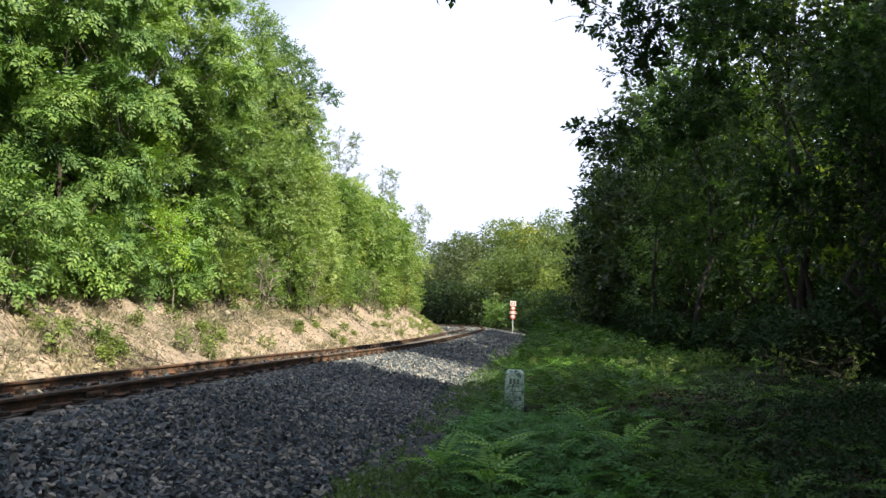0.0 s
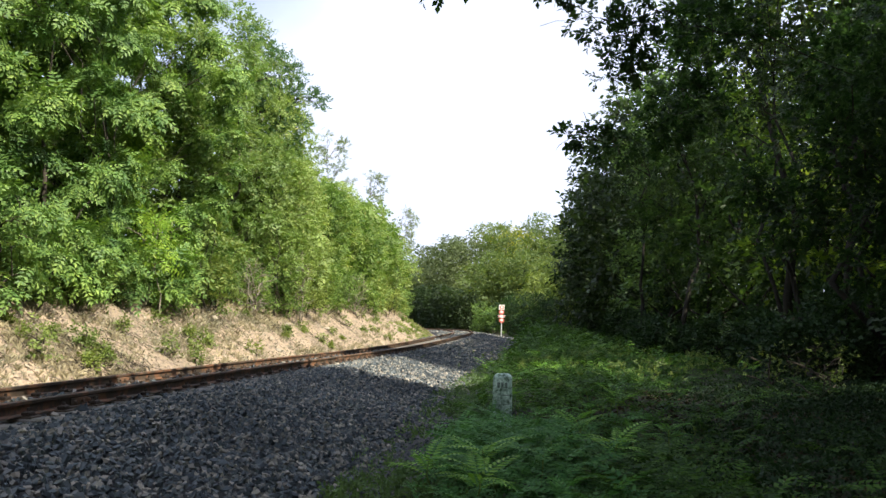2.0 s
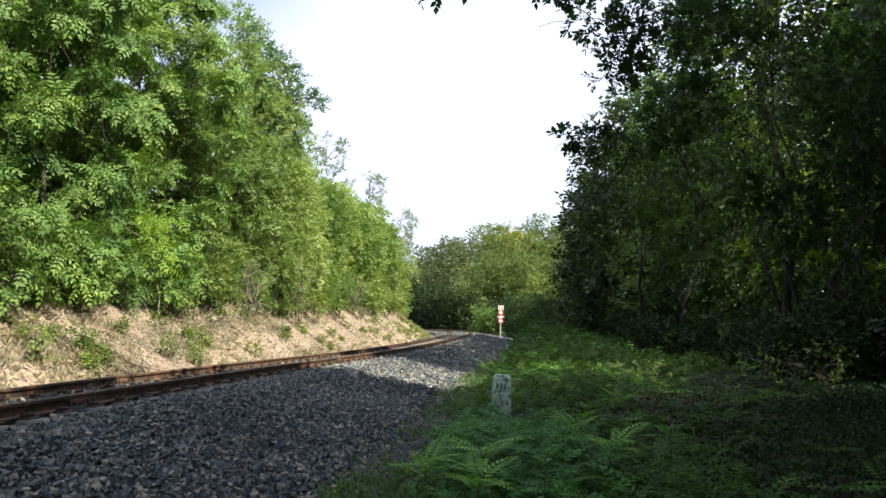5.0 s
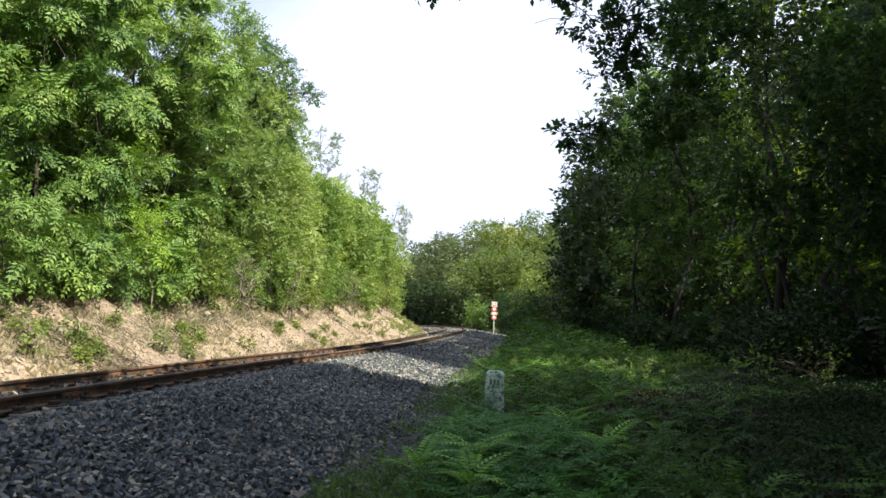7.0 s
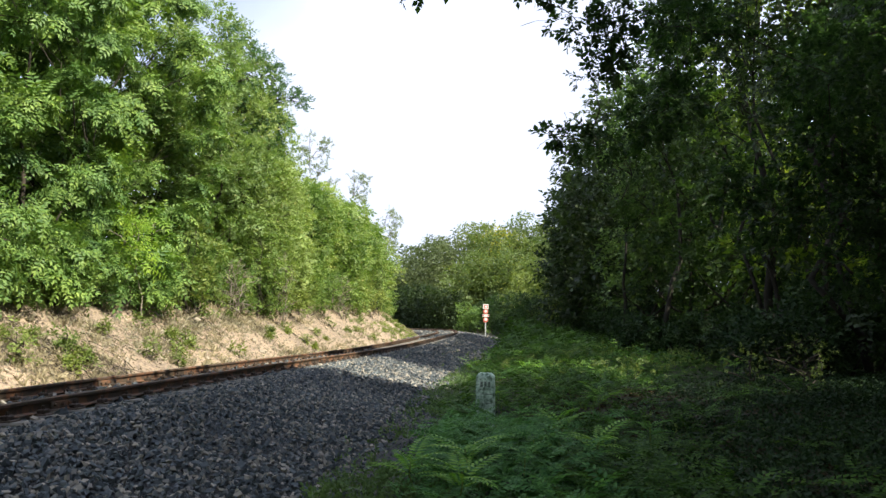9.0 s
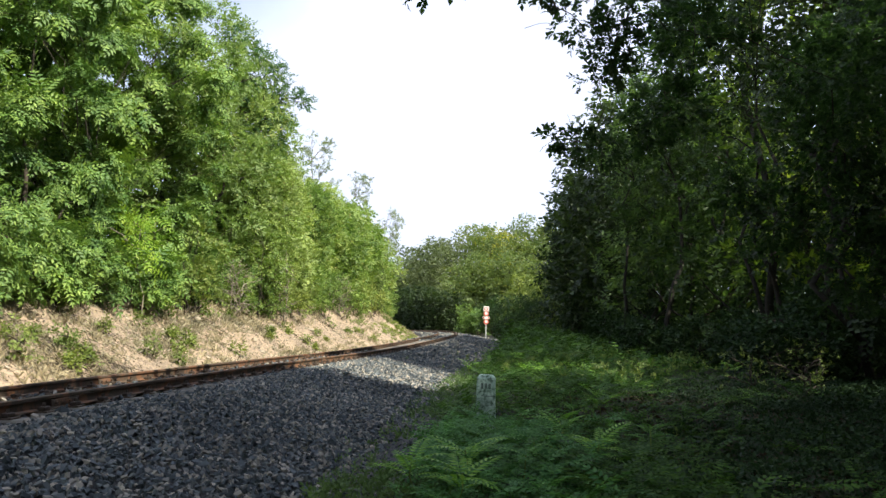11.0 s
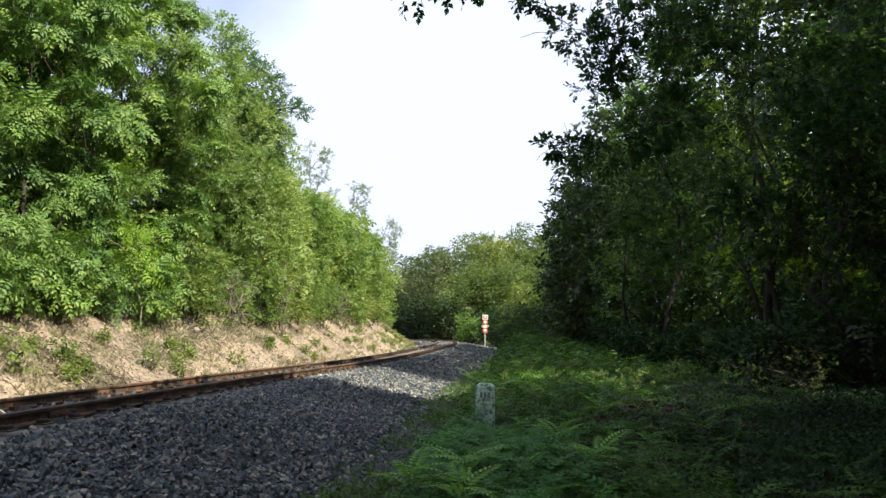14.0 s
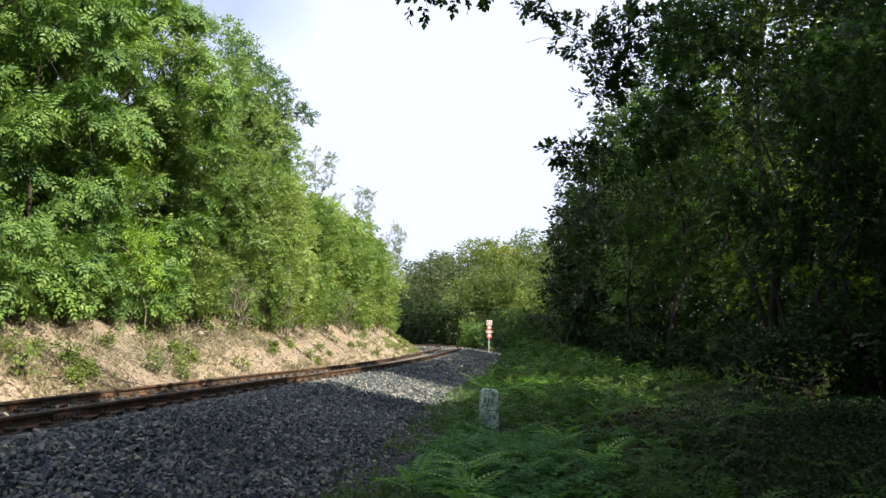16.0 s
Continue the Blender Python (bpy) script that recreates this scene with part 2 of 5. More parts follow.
# ---- mesh tools ----
def mesh_of(name, verts, faces, mat, smooth=False):
    """A mesh from arrays: verts (n, 3), faces (m, k), all with k corners."""
    verts, faces = np.asarray(verts, np.float32), np.asarray(faces, np.int32)
    me = bpy.data.meshes.new(name)
    k = faces.shape[1]
    me.vertices.add(len(verts))
    me.vertices.foreach_set("co", verts.ravel())
    me.loops.add(faces.size)
    me.loops.foreach_set("vertex_index", faces.ravel())
    me.polygons.add(len(faces))
    me.polygons.foreach_set("loop_start", np.arange(0, faces.size, k, dtype=np.int32))
    me.polygons.foreach_set("use_smooth", np.full(len(faces), smooth))
    me.update(calc_edges=True)
    me.materials.append(mat)
    return me


def link(name, me, parent=None, label=""):
    ob = new(name, me)
    if parent:
        ob.parent = parent
    if label:
        tagged(ob, label)
    return ob


def part(name, bm, mat, parent, label=""):
    me = bpy.data.meshes.new(name)
    bm.to_mesh(me)
    bm.free()
    me.materials.append(mat)
    return link(name, me, parent, label)


def box_bm(sx, sy, sz, centre=(0, 0, 0), bevel=0.0):
    bm = bmesh.new()
    bmesh.ops.create_cube(bm, size=1)
    bmesh.ops.scale(bm, vec=(sx, sy, sz), verts=bm.verts)
    bmesh.ops.translate(bm, vec=centre, verts=bm.verts)
    if bevel:
        bmesh.ops.bevel(bm, geom=bm.edges[:], offset=bevel, segments=1, affect="EDGES")
    return bm


def join(pieces):
    """(verts, faces) pieces into one pair."""
    vs, fs, n = [], [], 0
    for v, f in pieces:
        vs.append(v)
        fs.append(np.asarray(f) + n)
        n += len(v)
    return np.concatenate(vs), np.concatenate(fs)


def scatter(tmpl, pos, axis, normal, size):
    """Copies of a template (lies along +y, faces +z) at pos, along axis, facing normal."""
    tv, tf = tmpl
    y = axis / np.linalg.norm(axis, axis=1, keepdims=True)
    z = normal - (normal * y).sum(1, keepdims=True) * y
    z /= np.linalg.norm(z, axis=1, keepdims=True) + 1e-9
    x = np.cross(y, z)
    m = np.stack([x, y, z], axis=1) * size[:, None, None]
    v = np.einsum("vk,nkc->nvc", tv, m) + pos[:, None, :]
    f = tf[None] + (np.arange(len(pos)) * len(tv))[:, None, None]
    return v.reshape(-1, 3), f.reshape(-1, tf.shape[1])


def pinnate(pairs, width=0.3, droop=0.25, fat=0.3):
    """Feather-like compound leaf of unit length: leaflets in pairs and one at the end, on a stalk."""
    v, f = [], []

    def bend(p):
        return (p[0], p[1], p[2] - droop * p[1] ** 2)

    def leaflet(base, direct, length):
        d = np.array(direct) / np.linalg.norm(direct)
        side = np.array([-d[1], d[0], 0]) * length * fat * 0.5
        b = np.array(base)
        n = len(v)
        v.extend([bend(b), bend(b + d * length * 0.45 + side + (0, 0, 0.03 * length)), bend(b + d * length - (0, 0, 0.12 * length)), bend(b + d * length * 0.45 - side + (0, 0, 0.03 * length))])
        f.append((n, n + 1, n + 2, n + 3))

    for i in range(pairs):
        t = 0.16 + 0.76 * i / max(1, pairs - 1)
        w = width * (0.6 + 0.4 * math.sin(math.pi * min(1, t * 1.05)))
        for s in (-1, 1):
            leaflet((0, t, 0), (s, 0.35 + 0.3 * t, 0), w)
    leaflet((0, 0.93, 0), (0.05, 1, 0), width * 0.7)
    n = len(v)
    v.extend([bend((-0.008, 0, 0)), bend((0.008, 0, 0)), bend((0.005, 0.95, 0)), bend((-0.005, 0.95, 0))])
    f.append((n, n + 1, n + 2, n + 3))
    return np.array(v), np.array(f)


def sprig(count, seed, slim=0.5, spread=1.0):
    """A short twig of simple leaves, of unit length, uneven all round."""
    r = np.random.RandomState(seed)
    v, f = [], []
    for i in range(count):
        t = (i + 0.5) / count
        b = np.array([0, t * 0.75, -0.1 * t * t])
        ang = i * 2.4 + r.uniform(-0.5, 0.5)
        d = np.array([math.cos(ang) * spread, 0.55 + 0.3 * t, 0.55 * math.sin(ang) * spread])
        d /= np.linalg.norm(d)
        ln = r.uniform(0.3, 0.46)
        up = np.array([r.uniform(-0.5, 0.5), r.uniform(-0.3, 0.3), 1.0])
        side = np.cross(d, up)
        side *= ln * slim * 0.5 / np.linalg.norm(side)
        n = len(v)
        fold = np.cross(side, d) * 0.25
        v.extend([b, b + d * ln * 0.45 + side + fold, b + d * ln, b + d * ln * 0.45 - side + fold])
        f.append((n, n + 1, n + 2, n + 3))
    return np.array(v), np.array(f)


def tube(path, radii, sides=6):
    """A tapered tube along points."""
    path = np.asarray(path, float)
    tang = np.gradient(path, axis=0)
    tang /= np.linalg.norm(tang, axis=1, keepdims=True) + 1e-9
    ref = np.where(np.abs(tang[:, 2:3]) > 0.9, np.array([[1.0, 0, 0]]), np.array([[0, 0, 1.0]]))
    a = np.cross(tang, ref)
    a /= np.linalg.norm(a, axis=1, keepdims=True) + 1e-9
    b = np.cross(tang, a)
    ang = np.linspace(0, 2 * math.pi, sides, endpoint=False)
    v = path[:, None] + np.asarray(radii)[:, None, None] * (a[:, None] * np.cos(ang)[None, :, None] + b[:, None] * np.sin(ang)[None, :, None])
    f = []
    for i in range(len(path) - 1):
        for j in range(sides):
            k = (j + 1) % sides
            f.append((i * sides + j, i * sides + k, (i + 1) * sides + k, (i + 1) * sides + j))
    return v.reshape(-1, 3), np.array(f)


# ---- the line of the track ----
CURVE_AT = [0, 5, 12, 25, 40, 55, 75, 90, 105, 150]
CURVE = [0.0057, 0.0054, 0.0012, -0.0017, 0.0029, -0.009, -0.0118, -0.0116, -0.0117, -0.0119]
GRADE_AT = [0, 20, 45, 70, 90, 150]
GRADE = [-0.0022, -0.007, 0.0141, 0.0045, 0.0006, 0.0]
RAIL_Z0 = EYE_Z - 0.7286
STEP = 0.5
S_FROM, S_TO = -30.0, 150.0


def make_line():
    s = np.arange(0, S_TO, STEP)
    kap, gr = np.interp(s, CURVE_AT, CURVE), np.interp(s, GRADE_AT, GRADE)
    hd = 0.0627 + np.concatenate([[0], np.cumsum(kap[:-1]) * STEP])
    x = -5.3054 + np.concatenate([[0], np.cumsum(np.sin(hd[:-1])) * STEP])
    y = 4.0 + np.concatenate([[0], np.cumsum(np.cos(hd[:-1])) * STEP])
    z = RAIL_Z0 + np.concatenate([[0], np.cumsum(gr[:-1]) * STEP])
    sb = np.arange(S_FROM, 0, STEP)
    hb = np.full(len(sb), hd[0])
    return (np.concatenate([sb, s]), np.concatenate([x[0] + sb * math.sin(hd[0]), x]), np.concatenate([y[0] + sb * math.cos(hd[0]), y]),
            np.concatenate([np.full(len(sb), z[0]), z]), np.concatenate([hb, hd]))


LS, LX, LY, LZ, LH = make_line()


def on_line(s, u, dz=0.0):
    """World place at s along the track, u to its right, dz over the rail heads."""
    h = np.interp(s, LS, LH)
    x = np.interp(s, LS, LX) + u * np.cos(h)
    y = np.interp(s, LS, LY) - u * np.sin(h)
    return x, y, np.interp(s, LS, LZ) + dz, h


def to_line(x, y):
    """(s, u) of places in the plan."""
    x, y = np.asarray(x, float).ravel(), np.asarray(y, float).ravel()
    s, u = np.empty(len(x)), np.empty(len(x))
    for a in range(0, len(x), 20000):
        xs, ys = x[a:a + 20000], y[a:a + 20000]
        i = ((xs[:, None] - LX[None]) ** 2 + (ys[:, None] - LY[None]) ** 2).argmin(1)
        dx, dy = xs - LX[i], ys - LY[i]
        along = dx * np.sin(LH[i]) + dy * np.cos(LH[i])
        s[a:a + 20000] = LS[i] + along
        side = dx * np.cos(LH[i]) - dy * np.sin(LH[i])
        u[a:a + 20000] = np.where(np.abs(along) > 1, np.sign(side) * np.hypot(dx, dy), side)
    return s, u


def lumps(x, y, scale, seed):
    """Smooth uneven relief from a few crossed waves."""
    r = np.random.RandomState(seed)
    h = np.zeros_like(x)
    for i in range(9):
        a, k = r.uniform(0, 6.28), scale * r.uniform(0.5, 2.2)
        h += np.sin((x * math.cos(a) + y * math.sin(a)) * k + r.uniform(0, 6.28)) / 9 / (0.5 + k / scale / 2)
    return h


def low_ground(s):
    return np.interp(s, [0, 30, 45, 60, 80], [0.0, 0.0, 0.1, 0.3, 0.38])


TOE = 4.15
BANK_FOOT = -2.6


def ground_z(x, y):
    x, y = np.asarray(x, float), np.asarray(y, float)
    s, u = to_line(x, y)
    s, u = s.reshape(x.shape), u.reshape(x.shape)
    zr = np.interp(s, LS, LZ)
    g = low_ground(s) + 0.05 * lumps(x, y, 1.3, 3) + np.clip((u - 14) * 0.03, 0, 1.5) + np.clip((u - 24) * 0.12, 0, 3.5)
    d = -u + BANK_FOOT
    rise = np.interp(d, [0, 3.2, 9, 25, 300], [0, 2.15, 5.0, 8.0, 12.0])
    rough = lumps(x, y, 2.6, 5) * 0.12 + lumps(x, y, 0.8, 8) * 0.3
    bank = zr - 0.42 + rise + rough * np.clip(d / 1.5, 0, 1)
    mid = zr - 0.42 + (g - 0.06 - zr + 0.42) * np.clip((u - BANK_FOOT) / (TOE - 0.2 - BANK_FOOT), 0, 1)
    return np.where(u < BANK_FOOT, bank, np.where(u < TOE - 0.2, mid, g))


def bed_z(s, u):
    """Top of the ballast."""
    zr, g = np.interp(s, LS, LZ), low_ground(s)
    top = zr - 0.185
    right = top - np.clip((u - 1.8) / (TOE - 1.8), 0, 1) ** 0.9 * (top - g + 0.05)
    left = top - np.clip((-u - 1.6) / 1.1, 0, 1) * 0.3
    return np.where(u > 0, right, left)


# ---- ground ----
def spread_axis(lo, hi, step, reach, grow=1.25):
    core = list(np.arange(lo, hi + 1e-6, step))
    d, v = step, core[-1]
    while v < reach:
        d *= grow
        v += d
        core.append(v)
    d, v, low = step, core[0], []
    while v > -reach:
        d *= grow
        v -= d
        low.append(v)
    return np.array(low[::-1] + core)


def build_ground():
    xs = spread_axis(-15, 13, 0.38, 2500)
    ys = spread_axis(-3, 100, 0.55, 2500)
    gx, gy = np.meshgrid(xs, ys)
    gz = ground_z(gx, gy)
    nx, ny = len(xs), len(ys)
    v = np.stack([gx, gy, gz], -1).reshape(-1, 3)
    i = (np.arange(ny - 1)[:, None] * nx + np.arange(nx - 1)[None]).ravel()
    f = np.stack([i, i + 1, i + nx + 1, i + nx], 1)
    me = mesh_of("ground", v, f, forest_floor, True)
    me.materials.append(bank_soil)
    c = v[f].mean(1)
    s, u = to_line(c[:, 0], c[:, 1])
    edge = -6.6 + 0.8 * lumps(c[:, 0], c[:, 1], 1.5, 11)
    me.materials.append(track_dirt)
    toe = TOE + 0.75 + 0.35 * lumps(c[:, 0], c[:, 1], 1.8, 15)
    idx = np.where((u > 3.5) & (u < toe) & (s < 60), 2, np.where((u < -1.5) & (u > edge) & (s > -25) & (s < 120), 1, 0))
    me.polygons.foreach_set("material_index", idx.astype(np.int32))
    ob = link("ground", me)
    tagged(ob, "dry earth bank, dark leafy floor and trackside ground", "ground", kind="structure")


build_ground()


def rocks(seed):
    """An angular stone of unit size."""
    r = np.random.RandomState(seed)
    v = np.array([(x, y, z) for z in (-0.5, 0.5) for y in (-0.5, 0.5) for x in (-0.5, 0.5)]) * r.uniform(0.55, 1.15, (8, 1)) + r.uniform(-0.21, 0.21, (8, 3))
    v *= np.array([1.25, 0.85, 0.6])
    f = np.array([(0, 2, 3, 1), (4, 5, 7, 6), (0, 1, 5, 4), (2, 6, 7, 3), (0, 4, 6, 2), (1, 3, 7, 5)])
    return v, f


def stone_spots(s0, s1, u0, u1, step, rng):
    s, u = np.meshgrid(np.arange(s0, s1, step), np.arange(u0, u1, step))
    s, u = s.ravel() + rng.uniform(-0.5, 0.5, s.size) * step, u.ravel() + rng.uniform(-0.5, 0.5, u.size) * step
    x, y, z, h = on_line(s, u)
    return s, u, np.stack([x, y, np.where(u > TOE - 0.1, ground_z(x, y), bed_z(s, u))], -1)


def build_ballast():
    rng = np.random.RandomState(21)
    ss = np.arange(-28, 125, 0.5)
    us = np.array([-2.7, -2.2, -1.6, -1.0, 0, 1.0, 1.6, 1.8, 2.1, 2.5, 3.0, 3.4, 3.8, 4.2, 4.3])
    gs, gu = np.meshgrid(ss, us, indexing="ij")
    x, y, z, h = on_line(gs, gu)
    z = bed_z(gs, gu) + 0.025 * lumps(x, y, 3, 31)
    z[:, 0] -= 0.3
    z[:, -1] -= 0.3
    v = np.stack([x, y, z], -1).reshape(-1, 3)
    n = len(us)
    i = (np.arange(len(ss) - 1)[:, None] * n + np.arange(n - 1)[None]).ravel()
    f = np.stack([i, i + n, i + n + 1, i + 1], 1)[:, ::-1]
    bed = link("ballast_bed", mesh_of("ballast_bed", v, f, ballast_bed_mat, True))
    tagged(bed, "grey crushed-stone ballast bed sloping from the railway track", "ballast", kind="structure")
    shapes = [rocks(k) for k in range(7)]
    pieces = []
    near_s = None
    for (s0, s1, u0, u1, step, lo, hi) in ((-1, 13, 1.08, 4.25, 0.05, 0.029, 0.053), (13, 26, 1.08, 4.25, 0.076, 0.046, 0.074),
                                         (-1, 13, 4.2, 5.6, 0.06, 0.014, 0.036), (-5, -1, 1.08, 4.25, 0.085, 0.035, 0.06), (-14, -5, 1.08, 4.25, 0.14, 0.05, 0.08), (26, 62, 1.25, 4.2, 0.13, 0.06, 0.095), (-14, 30, -1.9, 1.25, 0.19, 0.05, 0.08), (45, 100, -1.9, 1.25, 0.28, 0.07, 0.11)):
        s, u, p = stone_spots(s0, s1, u0, u1, step, rng)
        keep = rng.rand(len(p)) < np.where(u > 3.5, np.clip(1.1 - (u - 3.5) * 0.7, 0.45, 1), 0.93)
        s, u, p = s[keep], u[keep], p[keep]
        size = rng.uniform(lo, hi, len(p)) * np.where(rng.rand(len(p)) < 0.06, 1.35, 1.0)
        p[:, 2] += size * rng.uniform(-0.1, 0.45, len(p))
        which = rng.randint(0, len(shapes), len(p))
        ax, nr = rng.normal(size=(len(p), 3)), rng.normal(size=(len(p), 3)) * 0.7 + (0, 0, 0.6)
        single = np.zeros(len(p), bool)
        if step == 0.05:
            cand = np.where((s > 1.5) & (s < 6.5) & (u > 2.2))[0]
            single[cand[np.linspace(0, len(cand) - 1, 290).astype(int)]] = True
        for k, sh in enumerate(shapes):
            sel = (which == k) & ~single
            pieces.append(scatter(sh, p[sel], ax[sel], nr[sel], size[sel]))
        if single.any():
            near_s = [(p[j], size[j], which[j]) for j in np.where(single)[0]]
    v, f = join(pieces)
    loose = link("ballast_stones", mesh_of("ballast_stones", v, f, stone_mat), bed, "loose angular grey stones")
    tagged(loose, kind="stuff")
    meshes = [mesh_of("stone", v, f, single_stone_mat) for v, f in shapes]
    for p, size, k in near_s:
        ob = link("stone", meshes[k], bed)
        ob.location, ob.scale = p, (size, size, size)
        ob.rotation_euler = rng.uniform(-3, 3, 3)


def single_stone():
    m, nt, bsdf = material("single_ballast_stone")
    info = nt.nodes.new("ShaderNodeObjectInfo")
    r = ramp_node(nt, [(0.0, (0.044, 0.054, 0.063)), (0.45, (0.102, 0.123, 0.14)), (0.8, (0.196, 0.19, 0.178)), (0.97, (0.34, 0.31, 0.265))])
    nt.links.new(info.outputs["Random"], r.inputs["Fac"])
    nt.links.new(r.outputs["Color"], bsdf.inputs["Base Color"])
    bsdf.inputs["Roughness"].default_value = 0.85
    n = noise_node(nt, 3, 5)
    bump(nt, bsdf, n.outputs["Fac"], 0.4, 0.1)
    return m


single_stone_mat = single_stone()
build_ballast()

# ---- the track ----
CANT = 0.0196
GAUGE_HALF = 0.7525


def build_rail(side, joints):
    prof = [(-0.0625, -0.15), (0.0625, -0.15), (0.0625, -0.138), (0.009, -0.124), (0.008, -0.048), (0.033, -0.036), (0.034, -0.008), (0.024, 0.0),
            (-0.024, 0.0), (-0.034, -0.008), (-0.033, -0.036), (-0.008, -0.048), (-0.009, -0.124), (-0.0625, -0.138)]
    ss = np.arange(-25, 122, 0.5)
    n = len(prof)
    v = np.empty((len(ss), n, 3))
    for j, (a, b) in enumerate(prof):
        x, y, z, h = on_line(ss, side * GAUGE_HALF + a, b + side * CANT / 2)
        v[:, j] = np.stack([x, y, z], -1)
    f = [(i * n + j, i * n + (j + 1) % n, (i + 1) * n + (j + 1) % n, (i + 1) * n + j) for i in range(len(ss) - 1) for j in range(n)]
    rail = link("rail", mesh_of("rail", v.reshape(-1, 3), np.array(f), rail_rust))
    tagged(rail, "rusty brown steel rail fixed on sleepers in ballast", "rail", "rails of the track")
    for s in joints:
        x, y, z, h = on_line(s, side * GAUGE_HALF, side * CANT / 2)
        for e in (-1, 1):
            plate = part("fishplate", box_bm(0.022, 0.56, 0.075, (e * 0.024, 0, -0.087), 0.006), rail_rust, rail, "bolted rusty joint plate")
            plate.matrix_local = pose(x, y, z, 0, 0, -math.degrees(h))
            for k in (-0.21, -0.07, 0.07, 0.21):
                bm = bmesh.new()
                bmesh.ops.create_cone(bm, cap_ends=True, segments=6, radius1=0.019, radius2=0.017, depth=0.03, matrix=pose(e * 0.048, k, -0.087, 0, 90, 0))
                part("bolt", bm, rail_rust, plate)
    return rail


def build_sleepers():
    first = None
    k = 0
    for s in np.arange(-16.4, 108, 0.62):
        x, y, z, h = on_line(s, 0.0)
        m = pose(x, y, z, 0, math.degrees(-CANT / 1.5), -math.degrees(h))
        if first is None:
            first = new("sleeper")
            body = box_bm(2.4, 0.25, 0.2, (0, 0, -0.265), 0.02)
            part("block", body, concrete, first)
            for side in (-1, 1):
                part("baseplate", box_bm(0.34, 0.17, 0.016, (side * GAUGE_HALF, 0, -0.157), 0.003), rail_rust, first)
                for e in (-1, 1):
                    bm = box_bm(0.085, 0.12, 0.05, (side * GAUGE_HALF + e * 0.085, 0, -0.127), 0.01)
                    bmesh.ops.create_cone(bm, cap_ends=True, segments=6, radius1=0.02, radius2=0.018, depth=0.075, matrix=pose(side * GAUGE_HALF + e * 0.09, 0, -0.103))
                    part("clip", bm, dark_iron, first, "bolted rail clip")
            tagged(first, "weathered grey sleeper with rusty rail fastenings in ballast", "sleeper", "sleepers of the track")
            first.matrix_basis = m
        else:
            copy_thing(first, m)


build_rail(1, (5.2, 17.0, 41.0))
build_rail(-1, (9.0, 20.9, 45.0))
build_sleepers()


# ---- plants: builders ----
PIN_COARSE = pinnate(3, 0.36, 0.25, 0.6)
FROND = pinnate(9, 0.25, 0.5, 0.33)
FROND_NEAR = pinnate(7, 0.24, 0.45, 0.44)
FROND_MID = pinnate(5, 0.26, 0.35, 0.5)
SPRIGS = [sprig(7, 5), sprig(7, 6), sprig(5, 7, 0.6)]
COARSE = sprig(3, 8, 0.75)
ROUND_SPRIGS = [sprig(9, 21, 0.68), sprig(8, 22, 0.62)]


def rosette(leaf, count, seed):
    """Leaves radiating from a branch tip; the tip points along +z."""
    r = np.random.RandomState(seed)
    a = np.arange(count) * 6.283 / count + r.uniform(-0.35, 0.35, count)
    ax = np.stack([np.cos(a), np.sin(a), r.uniform(-0.3, 0.5, count)], -1)
    nr = np.stack([np.cos(a) * 0.15, np.sin(a) * 0.15, np.ones(count)], -1) + r.normal(size=(count, 3)) * 0.2
    return scatter(leaf, np.zeros((count, 3)), ax, nr, r.uniform(0.7, 1.1, count))


PIN_TREE = pinnate(5, 0.3, 0.45, 0.44)
ROSETTES = [rosette(PIN_TREE, 6, 1), rosette(PIN_TREE, 5, 2), rosette(PIN_TREE, 7, 3)]
ROSETTES_FAR = [rosette(PIN_COARSE, 5, 4), rosette(PIN_COARSE, 6, 5)]


def rosettes(rng, clumps, tmpls, count, size):
    """Leaf rosettes on the outer, upper side of the clumps."""
    w = clumps[:, 3] ** 2
    k = rng.choice(len(clumps), count, p=w / w.sum())
    d = rng.normal(size=(count, 3)) + (0, 0, 0.35)
    d /= np.linalg.norm(d, axis=1, keepdims=True)
    pos = clumps[k, :3] + d * (clumps[k, 3] * rng.uniform(0.45, 1.1, count))[:, None] * (1, 1, 0.42)
    nrm = d * 0.6 + rng.normal(size=(count, 3)) * 0.2 + (0, 0, 0.85)
    ax = rng.normal(size=(count, 3))
    sz = size * rng.uniform(0.6, 1.25, count)
    pick = rng.randint(0, len(tmpls), count)
    return join([scatter(t, pos[pick == i], ax[pick == i], nrm[pick == i], sz[pick == i]) for i, t in enumerate(tmpls)])


def crown_clumps(rng, height, low, radius, n, lean=(0, 0)):
    """Clumps of foliage (x, y, z, r) about the trunk's axis, uneven."""
    out = []
    for i in range(n):
        t = low + (1 - low) * ((i + rng.uniform(0, 1)) / n)
        w = (t - low) / (1 - low)
        prof = math.sqrt(max(0.03, 1 - (2 * w - 0.85) ** 2 / 1.5))
        a = i * 2.4 + rng.uniform(-0.6, 0.6)
        d = radius * prof * rng.uniform(0.35, 0.85)
        r = radius * rng.uniform(0.2, 0.42) * (0.65 + 0.35 * prof)
        out.append((lean[0] * t + d * math.cos(a), lean[1] * t + d * math.sin(a), min(height - r * 0.6, height * t), r))
    return np.array(out)


